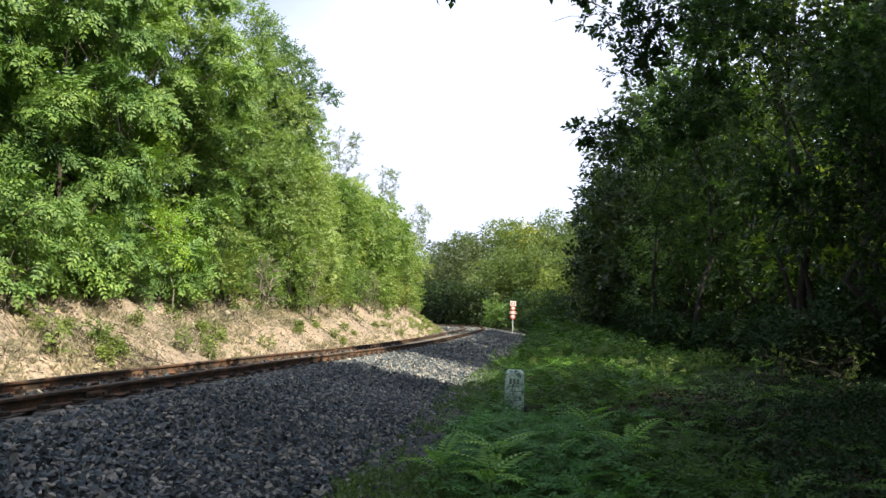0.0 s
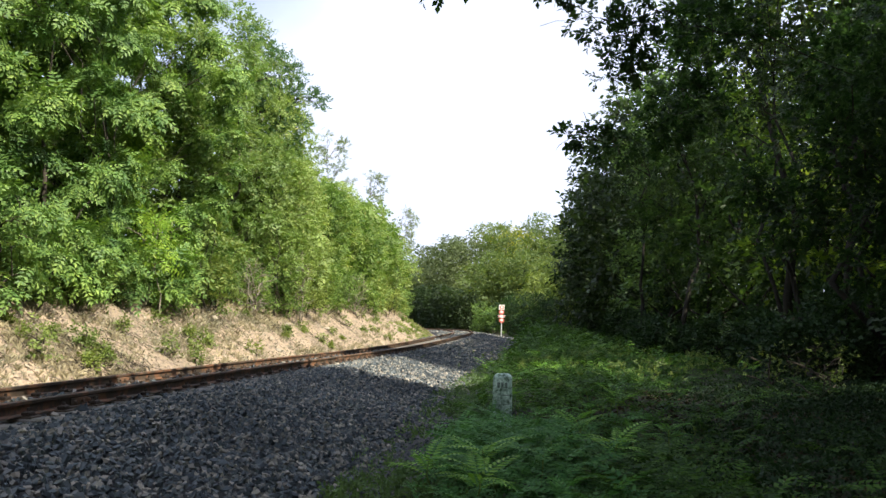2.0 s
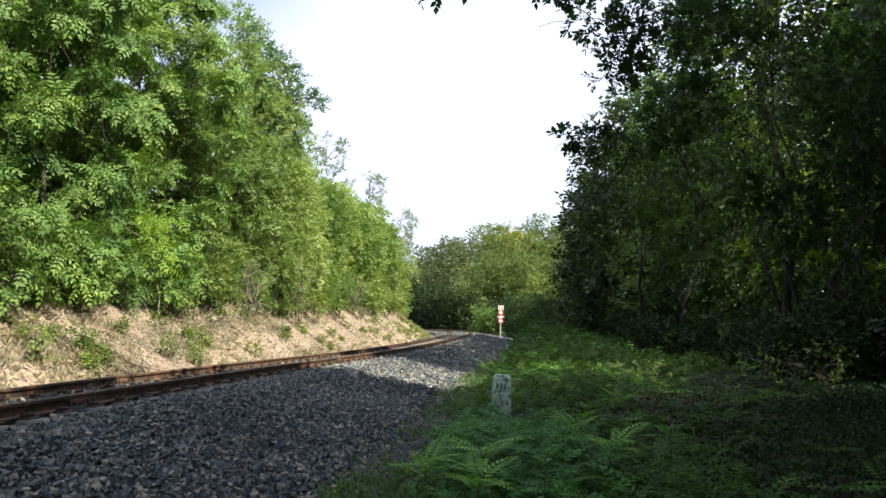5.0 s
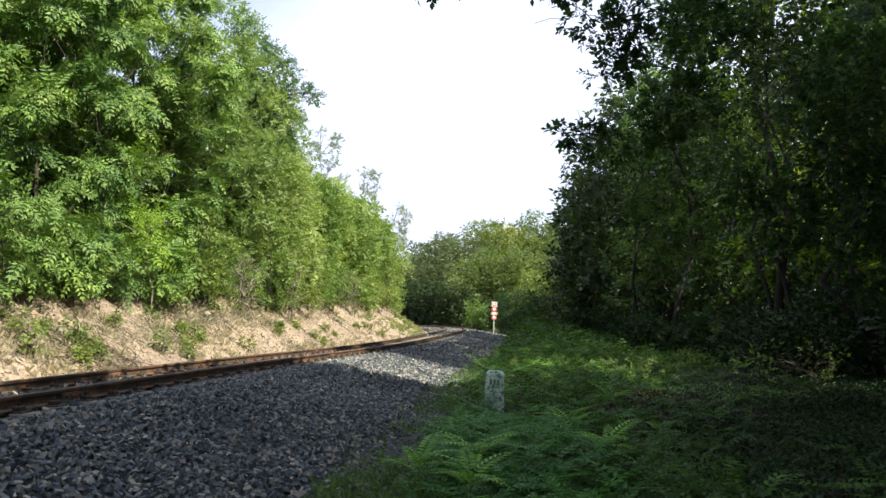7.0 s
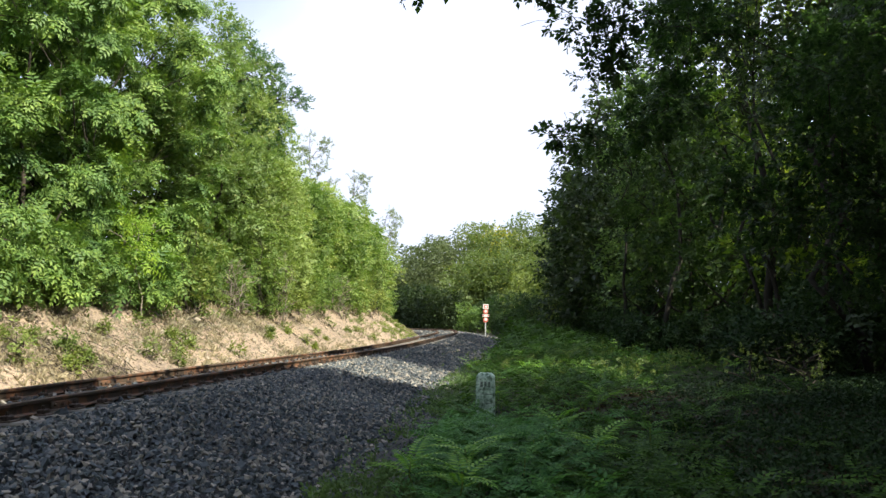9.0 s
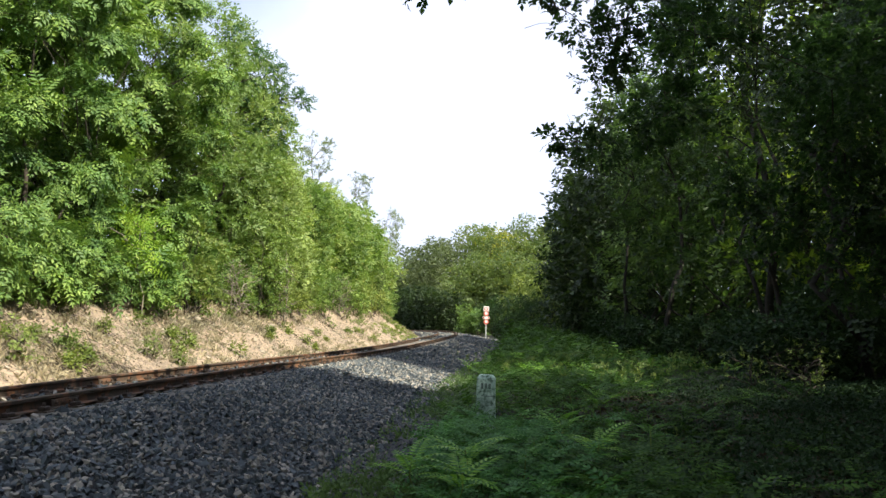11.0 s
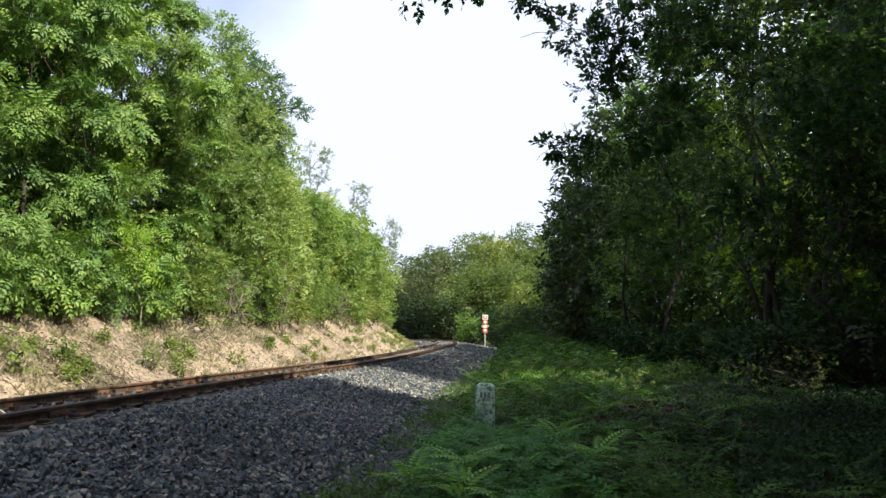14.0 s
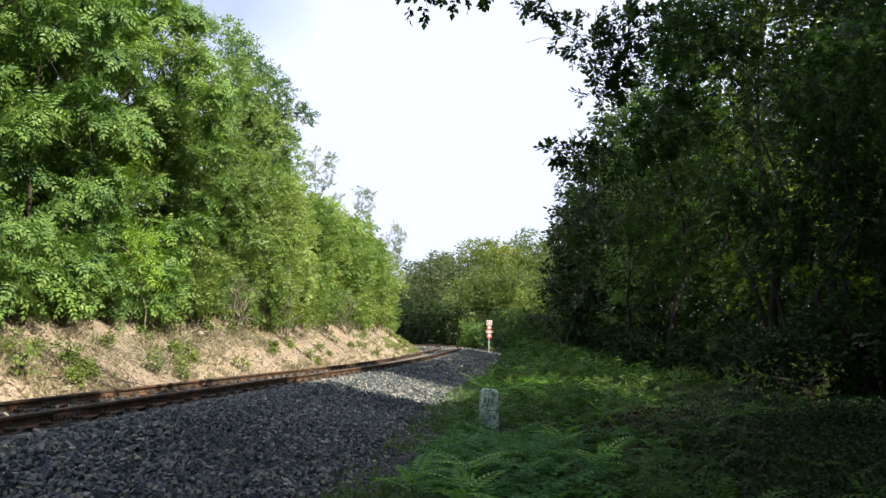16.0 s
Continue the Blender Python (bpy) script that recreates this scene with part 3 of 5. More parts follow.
def tier_clumps(rng, height, low, radius, n):
    """Boughs in loose tiers with dark gaps between them: most clumps stand well out from the trunk."""
    out = []
    for i in range(n):
        t = low + (1 - low) * (i + rng.uniform(0, 1)) / n
        w = (t - low) / (1 - low)
        prof = math.sqrt(max(0.08, 1 - (2 * w - 0.8) ** 2 / 1.6))
        a = i * 2.4 + rng.uniform(-0.7, 0.7)
        d = radius * prof * rng.uniform(0.55, 1.05)
        r = rng.uniform(0.3, 0.62) * (0.7 + 0.3 * prof)
        out.append((d * math.cos(a), d * math.sin(a), min(height - r * 0.5, height * t), r))
    return np.array(out)


def foliage(rng, clumps, tmpls, count, size, droop=0.25, shell=0.5, flat=0.8):
    w = clumps[:, 3] ** 2
    k = rng.choice(len(clumps), count, p=w / w.sum())
    d = rng.normal(size=(count, 3)) + (0, 0, 0.35)
    d /= np.linalg.norm(d, axis=1, keepdims=True)
    rad = clumps[k, 3] * (shell + (1 - shell) * rng.rand(count) ** 0.6) * rng.uniform(0.8, 1.2, count)
    pos = clumps[k, :3] + d * rad[:, None] * (1, 1, flat)
    axis = d * 0.9 + rng.normal(size=(count, 3)) * 0.45 + (0, 0, -droop)
    nrm = d * 0.45 + rng.normal(size=(count, 3)) * 0.27 + (0, 0, 0.8)
    sz = size * rng.uniform(0.65, 1.3, count)
    pieces = []
    for i, t in enumerate(tmpls):
        sel = np.arange(count) % len(tmpls) == i
        pieces.append(scatter(t, pos[sel], axis[sel], nrm[sel], sz[sel]))
    return join(pieces)


def limb_path(rng, a, b, n=6, sag=0.1):
    t = np.linspace(0, 1, n)[:, None]
    p = a + (b - a) * t
    ln = np.linalg.norm(b - a)
    p[:, 2] += (np.sin(t[:, 0] * math.pi) * sag * ln)
    p[1:-1] += rng.normal(size=(n - 2, 3)) * 0.03 * ln
    return p


def tree(name, label, category, base, height, clumps, leaf, tmpls, count, size, bark_mat=None, trunk_r=0.12, seed=1, group="", droop=0.25, limbs=8, twigs=2, shell=0.5, stems=1, bend=0.04, rise=0.55, chain=False):
    """A trunk or several stems with limbs, and a crown of many leaves; clumps are in the plant's own space."""
    rng = np.random.RandomState(seed)
    ob = new(name)
    ob.location = base
    top = clumps[clumps[:, 2].argmax(), :3] * (0.8, 0.8, 0.95)
    pieces, trunks = [], []
    for k in range(stems):
        foot = np.array([rng.uniform(-0.3, 0.3), rng.uniform(-0.3, 0.3), -0.25]) * (1 if stems > 1 else 0) + (0, 0, -0.25 if stems == 1 else 0)
        tip = top if k == 0 else clumps[rng.randint(len(clumps)), :3]
        p = limb_path(rng, foot, tip, 9, 0.0)
        p[1:-1, :2] += np.cumsum(rng.normal(size=(7, 2)) * bend * height / 7, axis=0)
        r = np.linspace(trunk_r, trunk_r * 0.15, 9) / (1 if k == 0 else 1.4)
        r[0] *= 1.35
        pieces.append(tube(p, r, 8))
        trunks.append(p)
    if chain:
        # every limb grows out of the nearest limb that stands nearer to the trunk
        nodes = [(q, trunk_r * 0.5) for q in trunks[0][3:]]
        for c in clumps[np.argsort(np.linalg.norm(clumps[:, :2], axis=1))]:
            q, r0 = min(nodes, key=lambda e: np.linalg.norm(e[0] - c[:3]) - 2.0 * e[1])
            lp = limb_path(rng, q, c[:3], 6, 0.05)
            lp[1:-1] += rng.normal(size=(4, 3)) * 0.05 * np.linalg.norm(c[:3] - q)
            r1 = max(0.008, r0 * 0.62)
            pieces.append(tube(lp, np.linspace(r0 * 0.8, r1, 6), 5))
            nodes += [(lp[3], r1 * 1.1), (c[:3], r1)]
            for k in range(twigs):
                e = c[:3] + rng.normal(size=3) * c[3] * 0.7
                pieces.append(tube(limb_path(rng, lp[4], e, 5, 0.05), np.linspace(r1 * 0.5, 0.003, 5), 4))
    order = rng.permutation(len(clumps))[:0 if chain else limbs]
    for c in clumps[order]:
        p = trunks[rng.randint(len(trunks))]
        want = c[2] - rise * np.hypot(c[0], c[1])
        j = int(np.clip(np.abs(p[:, 2] - want).argmin(), 1, len(p) - 2))
        lp = limb_path(rng, p[j], c[:3], 6, 0.06)
        r0 = trunk_r * (1 - j / len(p)) * 0.55 + 0.012
        pieces.append(tube(lp, np.linspace(r0, 0.01, 6), 5))
        for q in range(twigs):
            e = c[:3] + rng.normal(size=3) * c[3] * 0.6
            pieces.append(tube(limb_path(rng, lp[3], e, 4, 0.05), np.linspace(r0 * 0.45, 0.005, 4), 4))
    v, f = join(pieces)
    link("trunk", mesh_of("trunk", v, f, bark_mat or bark, True), ob)
    v, f = rosettes(rng, clumps, tmpls, count, size) if tmpls is ROSETTES or tmpls is ROSETTES_FAR else foliage(rng, clumps, tmpls, count, size, droop, shell)
    link("crown", mesh_of("crown", v, f, leaf), ob)
    tagged(ob, label, category, group)
    return ob


def gz(x, y):
    return float(ground_z(np.array([x]), np.array([y]))[0])


# ---- the wooded bank ----
def bank_place(s, u):
    x, y, z, h = on_line(s, u)
    return float(x), float(y), gz(float(x), float(y))


def top_of_bank_trees(s):
    """Height of the tree tops over the eye."""
    return float(np.interp(s, [0, 8, 20, 27, 31, 35, 40, 48, 55, 60, 66, 72, 80, 92], [10, 11.5, 13, 13.0, 12.0, 9.3, 8.6, 9.2, 8.9, 8.9, 7.6, 5.2, 3.2, 2.8]))


def build_bank_trees():
    rng = np.random.RandomState(77)
    s = 1.0
    while s < 92:
        u = -6.9 + rng.uniform(-0.9, 0.6)
        x, y, z = bank_place(s, u)
        h = EYE_Z + top_of_bank_trees(s) * rng.uniform(0.9, 1.04) - z
        if s < 23:
            near = s > 9
            cl = tier_clumps(rng, h, 0.07, 2.7, 68)
            tree("ailanthus_tree", "green tree of heaven with feathery leaves on the bank", "tree", (x, y, z), h, cl, ailanthus_leaf, ROSETTES if near else ROSETTES_FAR, 790 if s > 12 else 560 if near else 150, 0.59 if near else 1.0, bark, 0.07, rng.randint(9999), "trees on the bank", 0.35, 14, 2, 0.45, 2, 0.05)
            step = 2.7
        elif s < 45:
            cl = crown_clumps(rng, h, 0.06, rng.uniform(2.3, 3.0), 30)
            cl[:, 3] *= 0.85
            leaf = dusty_leaf if rng.rand() < 0.6 else shrub_leaf
            tree("bank_tree", "dusty green leafy tree crowding the dry bank", "tree", (x, y, z), h, cl, leaf, SPRIGS, 2900, 0.4, bark, 0.1, rng.randint(9999), "trees on the bank", 0.15, 12, 2, 0.45, 2, 0.05)
            step = 2.9
        else:
            cl = crown_clumps(rng, h, 0.05, min(rng.uniform(2.4, 3.1), h * 0.5), 30)
            leaf = shrub_leaf if rng.rand() < 0.6 else dusty_leaf
            tree("bank_tree", "dense green leafy tree crowding the dry bank", "tree", (x, y, z), h, cl, leaf, [SPRIGS[2]], 1800 if s < 62 else 1300, 0.66, bark, 0.1, rng.randint(9999), "trees on the bank", 0.1, 6, 1, 0.5, 1, 0.05)
            step = 3.6
        s += step * rng.uniform(0.85, 1.15)
    # second row, seen between and over the first
    s = -2.0
    while s < 96:
        u = -10.5 + rng.uniform(-1, 1)
        x, y, z = bank_place(s, u)
        h = EYE_Z + max(7.0, top_of_bank_trees(s)) * rng.uniform(0.9, 1.02) - z
        cl = crown_clumps(rng, h, 0.05, 3.1, 22)
        # the nearest take a duller leaf that stands in for gap shade
        tree("bank_tree", "green leafy tree standing behind others on the bank", "tree", (x, y, z), h, cl, shrub_leaf if s > 20 else part_lit_leaf, [COARSE] if s > 12 else ROSETTES_FAR, 560 if s > 25 else 800 if s > 12 else 270, 0.95, bark, 0.13, rng.randint(9999), "trees on the bank", 0.15, 6, 1)
        s += 4.6 * rng.uniform(0.85, 1.15)
    # a third row closes the gaps higher up the bank, dark-leaved for shade
    for s in np.arange(-4, 34, 3.4):
        x, y, z = bank_place(s, -15.0 + rng.uniform(-1, 1))
        h = EYE_Z + 10.5 * rng.uniform(0.9, 1.02) - z
        cl = crown_clumps(rng, h, 0.05, 3.2, 24)
        tree("bank_tree", "green leafy tree standing behind others on the bank", "tree", (x, y, z), h, cl, half_shade_leaf, [COARSE], 700, 1.05, bark, 0.13, rng.randint(9999), "trees on the bank", 0.15, 6, 0)
    # low shrubs along the foot of the wood
    for (s, u) in ((17.8, -4.9), (19.6, -5.2)):
        x, y, z = bank_place(s, u)
        cl = crown_clumps(rng, 2.9, 0.45, 0.9, 7)
        tree("ailanthus_shrub", "yellow-green young ailanthus shoots bright in the sun", "shrub", (x, y, z), 2.9, cl, lime_leaf, ROSETTES, 12, 0.66, pale_bark, 0.03, rng.randint(9999), "shrubs on the bank", 0.3, 6, 1, 0.3, 2)
    x, y, z = bank_place(30.5, -6.3)
    cl = crown_clumps(rng, 11.6 - z, 0.1, 3.4, 38)
    tree("bank_tree", "tall dusty green tree rising over the bank", "tree", (x, y, z), 11.6 - z, cl, dusty_leaf, SPRIGS, 3600, 0.36, bark, 0.12, 421, "trees on the bank", 0.15, 12, 2, 0.4)
    s = 0.5
    while s < 88:
        u = (-5.1 if s < 22 else -5.4) + rng.uniform(-0.45, 0.35)
        x, y, z = bank_place(s, u)
        h = rng.uniform(1.3, 3.0) if s < 22 else rng.uniform(1.3, 4.4) if s < 60 else rng.uniform(0.9, 1.8)
        cl = crown_clumps(rng, h, 0.1, rng.uniform(0.9, 1.4) * (1 if h < 3 else 1.25), 12)
        if s < 21:
            cl[:, 3] *= 0.7
            tree("ailanthus_shrub", "low ailanthus shrub with long feathery leaves on the bank", "shrub", (x, y, z), h, cl, ailanthus_leaf, ROSETTES, 58, 0.54, bark, 0.03, rng.randint(9999), "shrubs on the bank", 0.3, 6, 1, 0.3, 3)
        else:
            tree("shrub", "rounded green shrub at the edge of the bank", "shrub", (x, y, z), h, cl, shrub_leaf if rng.rand() < 0.55 else weed_leaf, SPRIGS, 360 if s < 45 else 220, 0.32 if s < 45 else 0.38, bark, 0.03, rng.randint(9999), "shrubs on the bank", 0.15, 5, 1, 0.3, 3)
        s += rng.uniform(1.3, 2.6) * (1 if s < 40 else 1.5)
    for s in np.arange(11.5, 27, 1.7):
        x, y, z = bank_place(s + rng.uniform(-0.3, 0.3), -5.6 + rng.uniform(-0.3, 0.3))
        cl = crown_clumps(rng, 1.9, 0.05, 1.2, 14)
        cl[:, 3] *= 0.7
        tree("ailanthus_shrub", "low ailanthus shrub with long feathery leaves on the bank", "shrub", (x, y, z), 1.9, cl, ailanthus_leaf, ROSETTES, 34, 0.5, bark, 0.03, rng.randint(9999), "shrubs on the bank", 0.3, 6, 1, 0.3, 3)


build_bank_trees()


def build_airy_trees():
    rng = np.random.RandomState(5)
    for (s, u, top, r, lean) in ((50, -8.6, 14.7, 1.7, 0.4), (61, -7.6, 14.0, 1.7, 0.6), (66.5, -6.0, 11.6, 1.5, 1.5)):
        x, y, z = bank_place(s, u)
        h = top - z
        cl = crown_clumps(rng, h, 0.6, r, 13, (lean, 0))
        cl[:, 3] *= 0.7
        tree("airy_tree", "slender pale tree with thin airy foliage above the bank", "tree", (x, y, z), h, cl, pale_leaf, [SPRIGS[0]], 330, 0.4, pale_bark, 0.09, rng.randint(9999), "", 0.2, 13, 3, 0.3)


build_airy_trees()


def build_bare_shrubs():
    """Half-dead shrubs, a tangle of grey twigs with few leaves."""
    rng = np.random.RandomState(52)
    for (s, u, h) in ((30.5, -4.75, 3.3), (25.5, -4.9, 2.2), (43.0, -4.8, 2.6)):
        x, y, z = bank_place(s, u)
        cl = crown_clumps(rng, h, 0.15, 1.15, 22)
        tree("bare_shrub", "half-dead shrub of tangled grey twigs on the bank", "shrub", (x, y, z), h, cl, dusty_leaf, [SPRIGS[2]], 90, 0.24, pale_bark, 0.035, rng.randint(9999), "bare shrubs on the bank", 0.1, 22, 7, 0.3, 4)


build_bare_shrubs()


def build_leaning_tree():
    """A darker tree whose boughs reach out over the others."""
    x, y, z = bank_place(31.0, -6.0)
    cl = np.array([(-8.2, 35, 13.6, 0.8), (-7.4, 35, 13.3, 0.55), (-7.0, 35, 12.6, 0.6), (-8.5, 35, 12.0, 1.0), (-6.6, 35, 11.8, 0.5), (-6.0, 35, 11.6, 0.36), (-5.7, 35, 11.3, 0.26), (-7.5, 35.2, 11.0, 0.9),
                   (-7.8, 35, 9.5, 1.1), (-6.6, 35, 10.4, 0.5), (-8.8, 35, 14.5, 0.6), (-8.4, 35, 8.0, 1.1)]) - (x, y, z, 0)
    tree("bank_tree", "dark green tree with boughs reaching over the bank", "tree", (x, y, z), 10.8, cl, teal_leaf, SPRIGS, 2100, 0.32, bark, 0.11, 77, "trees on the bank", 0.15, 12, 2, 0.3)


build_leaning_tree()


def build_bank_cover():
    rng = np.random.RandomState(12)
    n = 13000
    s = rng.uniform(0, 75, n) ** 1.0
    s = np.where(rng.rand(n) < 0.55, s * 0.38, s)
    u = rng.uniform(-6.6, -2.5, n)
    keep = lumps(s, u * 1.5, 1.4, 41) + rng.uniform(-0.25, 0.25, n) > 0.02
    s, u = s[keep], u[keep]
    x, y, z, h = on_line(s, u)
    p = np.stack([x, y, ground_z(x, y) - 0.02], -1)
    tuft_v, tuft_f = [], []
    for k in range(6):
        a, b = k * 1.1 + 0.4, 0.25 + 0.12 * (k % 3)
        d = np.array([math.cos(a), math.sin(a), 0])
        e = np.array([-d[1], d[0], 0]) * 0.013
        m = d * b * 0.4 + np.array([0, 0, 0.6])
        t = d * b * 1.6 + np.array([0, 0, 0.85 + 0.1 * (k % 2)])
        q = len(tuft_v)
        tuft_v += [-e, e, m + e * 0.8, t]
        tuft_f.append((q, q + 1, q + 2, q + 3))
    tm = (np.array(tuft_v), np.array(tuft_f))
    ax = rng.normal(size=(len(p), 3)) * (1, 1, 0.1)
    up = rng.normal(size=(len(p), 3)) * 0.3 + (0.15, 0, 1)
    v, f = scatter(tm, p, ax, up, rng.uniform(0.07, 0.2, len(p)) * np.where(rng.rand(len(p)) < 0.12, 1.5, 1.0))
    g = link("dry_grass", mesh_of("dry_grass", v, f, dry_grass))
    tagged(g, "straw-coloured dry grass tufts over the earth bank", "grass", kind="stuff")
    # greener grass at the far end of the bank
    n = 650
    s, u = rng.uniform(42, 66, n), rng.uniform(-4.6, -2.6, n)
    keep = rng.rand(n) < np.clip((s - 42) / 14, 0.1, 1) * np.clip(0.6 + lumps(s, u * 2, 1.2, 45), 0.15, 1)
    x, y, z, h = on_line(s[keep], u[keep])
    q = np.stack([x, y, ground_z(x, y) - 0.02], -1)
    v, f = scatter(tm, q, rng.normal(size=(len(q), 3)) * (1, 1, 0.1), rng.normal(size=(len(q), 3)) * 0.3 + (0.15, 0, 1), rng.uniform(0.12, 0.3, len(q)))
    tagged(link("green_grass", mesh_of("green_grass", v, f, weed_leaf)), "yellow-green grass tufts at the end of the bank", "grass", kind="stuff")
    # short stubble and fallen leaves all over the earth
    n = 17000
    s = rng.uniform(3, 66, n) * np.where(rng.rand(n) < 0.6, 0.42, 1.0)
    u = rng.uniform(-6.2, -2.55, n)
    keep = rng.rand(n) < np.clip(0.5 + 1.3 * lumps(s, u * 1.3, 2.3, 43), 0.12, 1)
    s, u = s[keep], u[keep]
    x, y, z, h = on_line(s, u)
    p = np.stack([x, y, ground_z(x, y) - 0.01], -1)
    blades = (tm[0][:12], tm[1][:3])
    v, f = scatter(blades, p, rng.normal(size=(len(p), 3)) * (1, 1, 0.1), rng.normal(size=(len(p), 3)) * 0.6 + (0.1, 0, 1), rng.uniform(0.05, 0.13, len(p)))
    tagged(link("stubble", mesh_of("stubble", v, f, stubble_mat)), "short grey-brown dry stubble over the earth bank", "grass", kind="stuff")
    n = 9000
    s, u = rng.uniform(4, 40, n), rng.uniform(-5.6, -2.55, n)
    x, y, z, h = on_line(s, u)
    p = np.stack([x, y, ground_z(x, y) + 0.008], -1)
    dead = (np.array([(-0.3, 0, 0.05), (0, -0.5, 0), (0.3, 0, 0.08), (0, 0.5, 0.02)]), np.array([(0, 1, 2, 3)]))
    v, f = scatter(dead, p, rng.normal(size=(n, 3)) * (1, 1, 0.3), rng.normal(size=(n, 3)) * 0.5 + (0, 0, 1), rng.uniform(0.03, 0.09, n))
    tagged(link("fallen_leaves", mesh_of("fallen_leaves", v, f, litter_mat)), "dry brown fallen leaves and bark bits on the bank", "leaf litter", kind="stuff")
    # boulders half sunk in the bank
    for i, (s, u, r) in enumerate(((11.2, -3.5, 0.2), (12.6, -3.9, 0.16), (14.9, -4.0, 0.24), (16.8, -3.2, 0.13), (18.2, -4.3, 0.3), (21.5, -4.6, 0.34), (24.0, -3.6, 0.2), (28.5, -4.4, 0.3), (34.0, -4.2, 0.28))):
        v, f = rocks(40 + i)
        bm = bmesh.new()
        vs = [bm.verts.new(q * r) for q in v]
        for q in f:
            bm.faces.new([vs[k] for k in q])
        bmesh.ops.subdivide_edges(bm, edges=bm.edges[:], cuts=2, use_grid_fill=True, smooth=0.6)
        for q in bm.verts:
            q.co *= 1 + rng.uniform(-0.06, 0.06)
        ob = new("boulder")
        part("rock", bm, bank_stone_mat, ob)
        x, y, z = bank_place(s, u)
        ob.matrix_basis = pose(x, y, z + r * 0.08, rng.uniform(-20, 20), rng.uniform(-20, 20), rng.uniform(0, 360))
        tagged(ob, "pale angular limestone boulder half sunk in dry earth", "boulder", "boulders in the bank")
    # small pale stones on the bare earth
    n = 420
    s, u = rng.uniform(1, 45, n), rng.uniform(-4.9, -2.6, n)
    x, y, z, h = on_line(s, u)
    p = np.stack([x, y, ground_z(x, y) + 0.005], -1)
    v, f = scatter(rocks(3), p, rng.normal(size=(n, 3)), rng.normal(size=(n, 3)) + (0, 0, 1), rng.uniform(0.03, 0.09, n) * np.where(rng.rand(n) < 0.05, 2, 1))
    tagged(link("bank_stones", mesh_of("bank_stones", v, f, bank_stone_mat)), "pale limestone pieces lying on the dry bank", "stones", kind="stuff")
    # heaps of dead grey twigs
    pieces = []
    for i in range(900):
        k = i % 9 if i < 640 else 9 + i % 2
        s, u = (4.5, 8.2, 11.0, 14.6, 17.5, 21, 26, 31, 38, 11.6, 13.0)[k] + rng.normal() * 0.7, (-4.1 if k < 9 else -3.3) + 0.5 * math.sin(k * 2.1) + rng.normal() * 0.4
        x, y, z = bank_place(s, u)
        a, ln = rng.uniform(0, 6.28), rng.uniform(0.2, 0.7)
        q = np.array([x, y, z + rng.uniform(0.0, 0.1)])
        e = np.array([x + ln * math.cos(a), y + ln * math.sin(a), 0.0])
        e[2] = gz(e[0], e[1]) + rng.uniform(0.02, 0.22)
        pieces.append(tube(limb_path(rng, q, e, 4, 0.06), (0.006, 0.005, 0.004, 0.002), 3))
    v, f = join(pieces)
    tagged(link("dead_twigs", mesh_of("dead_twigs", v, f, bark)), "dry grey dead twigs lying over the earth bank", "twigs", kind="stuff")
    # green weeds growing out of the bank
    for i in range(57):
        s, u = rng.uniform(2, 20) if i < 26 else rng.uniform(20, 60) if i < 52 else rng.uniform(10.5, 14), rng.uniform(-4.9 if 40 < i < 52 else -4.6, -2.9)
        x, y, z = bank_place(s, u)
        h = rng.choice([0.14, 0.2, 0.3, 0.42, 0.55])
        cl = crown_clumps(rng, h, 0.2, h * 0.6, 6)
        tree("weed", "small green weed sprouting from dry earth", "weed", (x, y, z), h, cl, weed_leaf, [SPRIGS[2]], 44, 0.2, bark, 0.008, rng.randint(9999), "weeds on the bank", 0.0, 3, 0, 0.2, 1)


build_bank_cover()


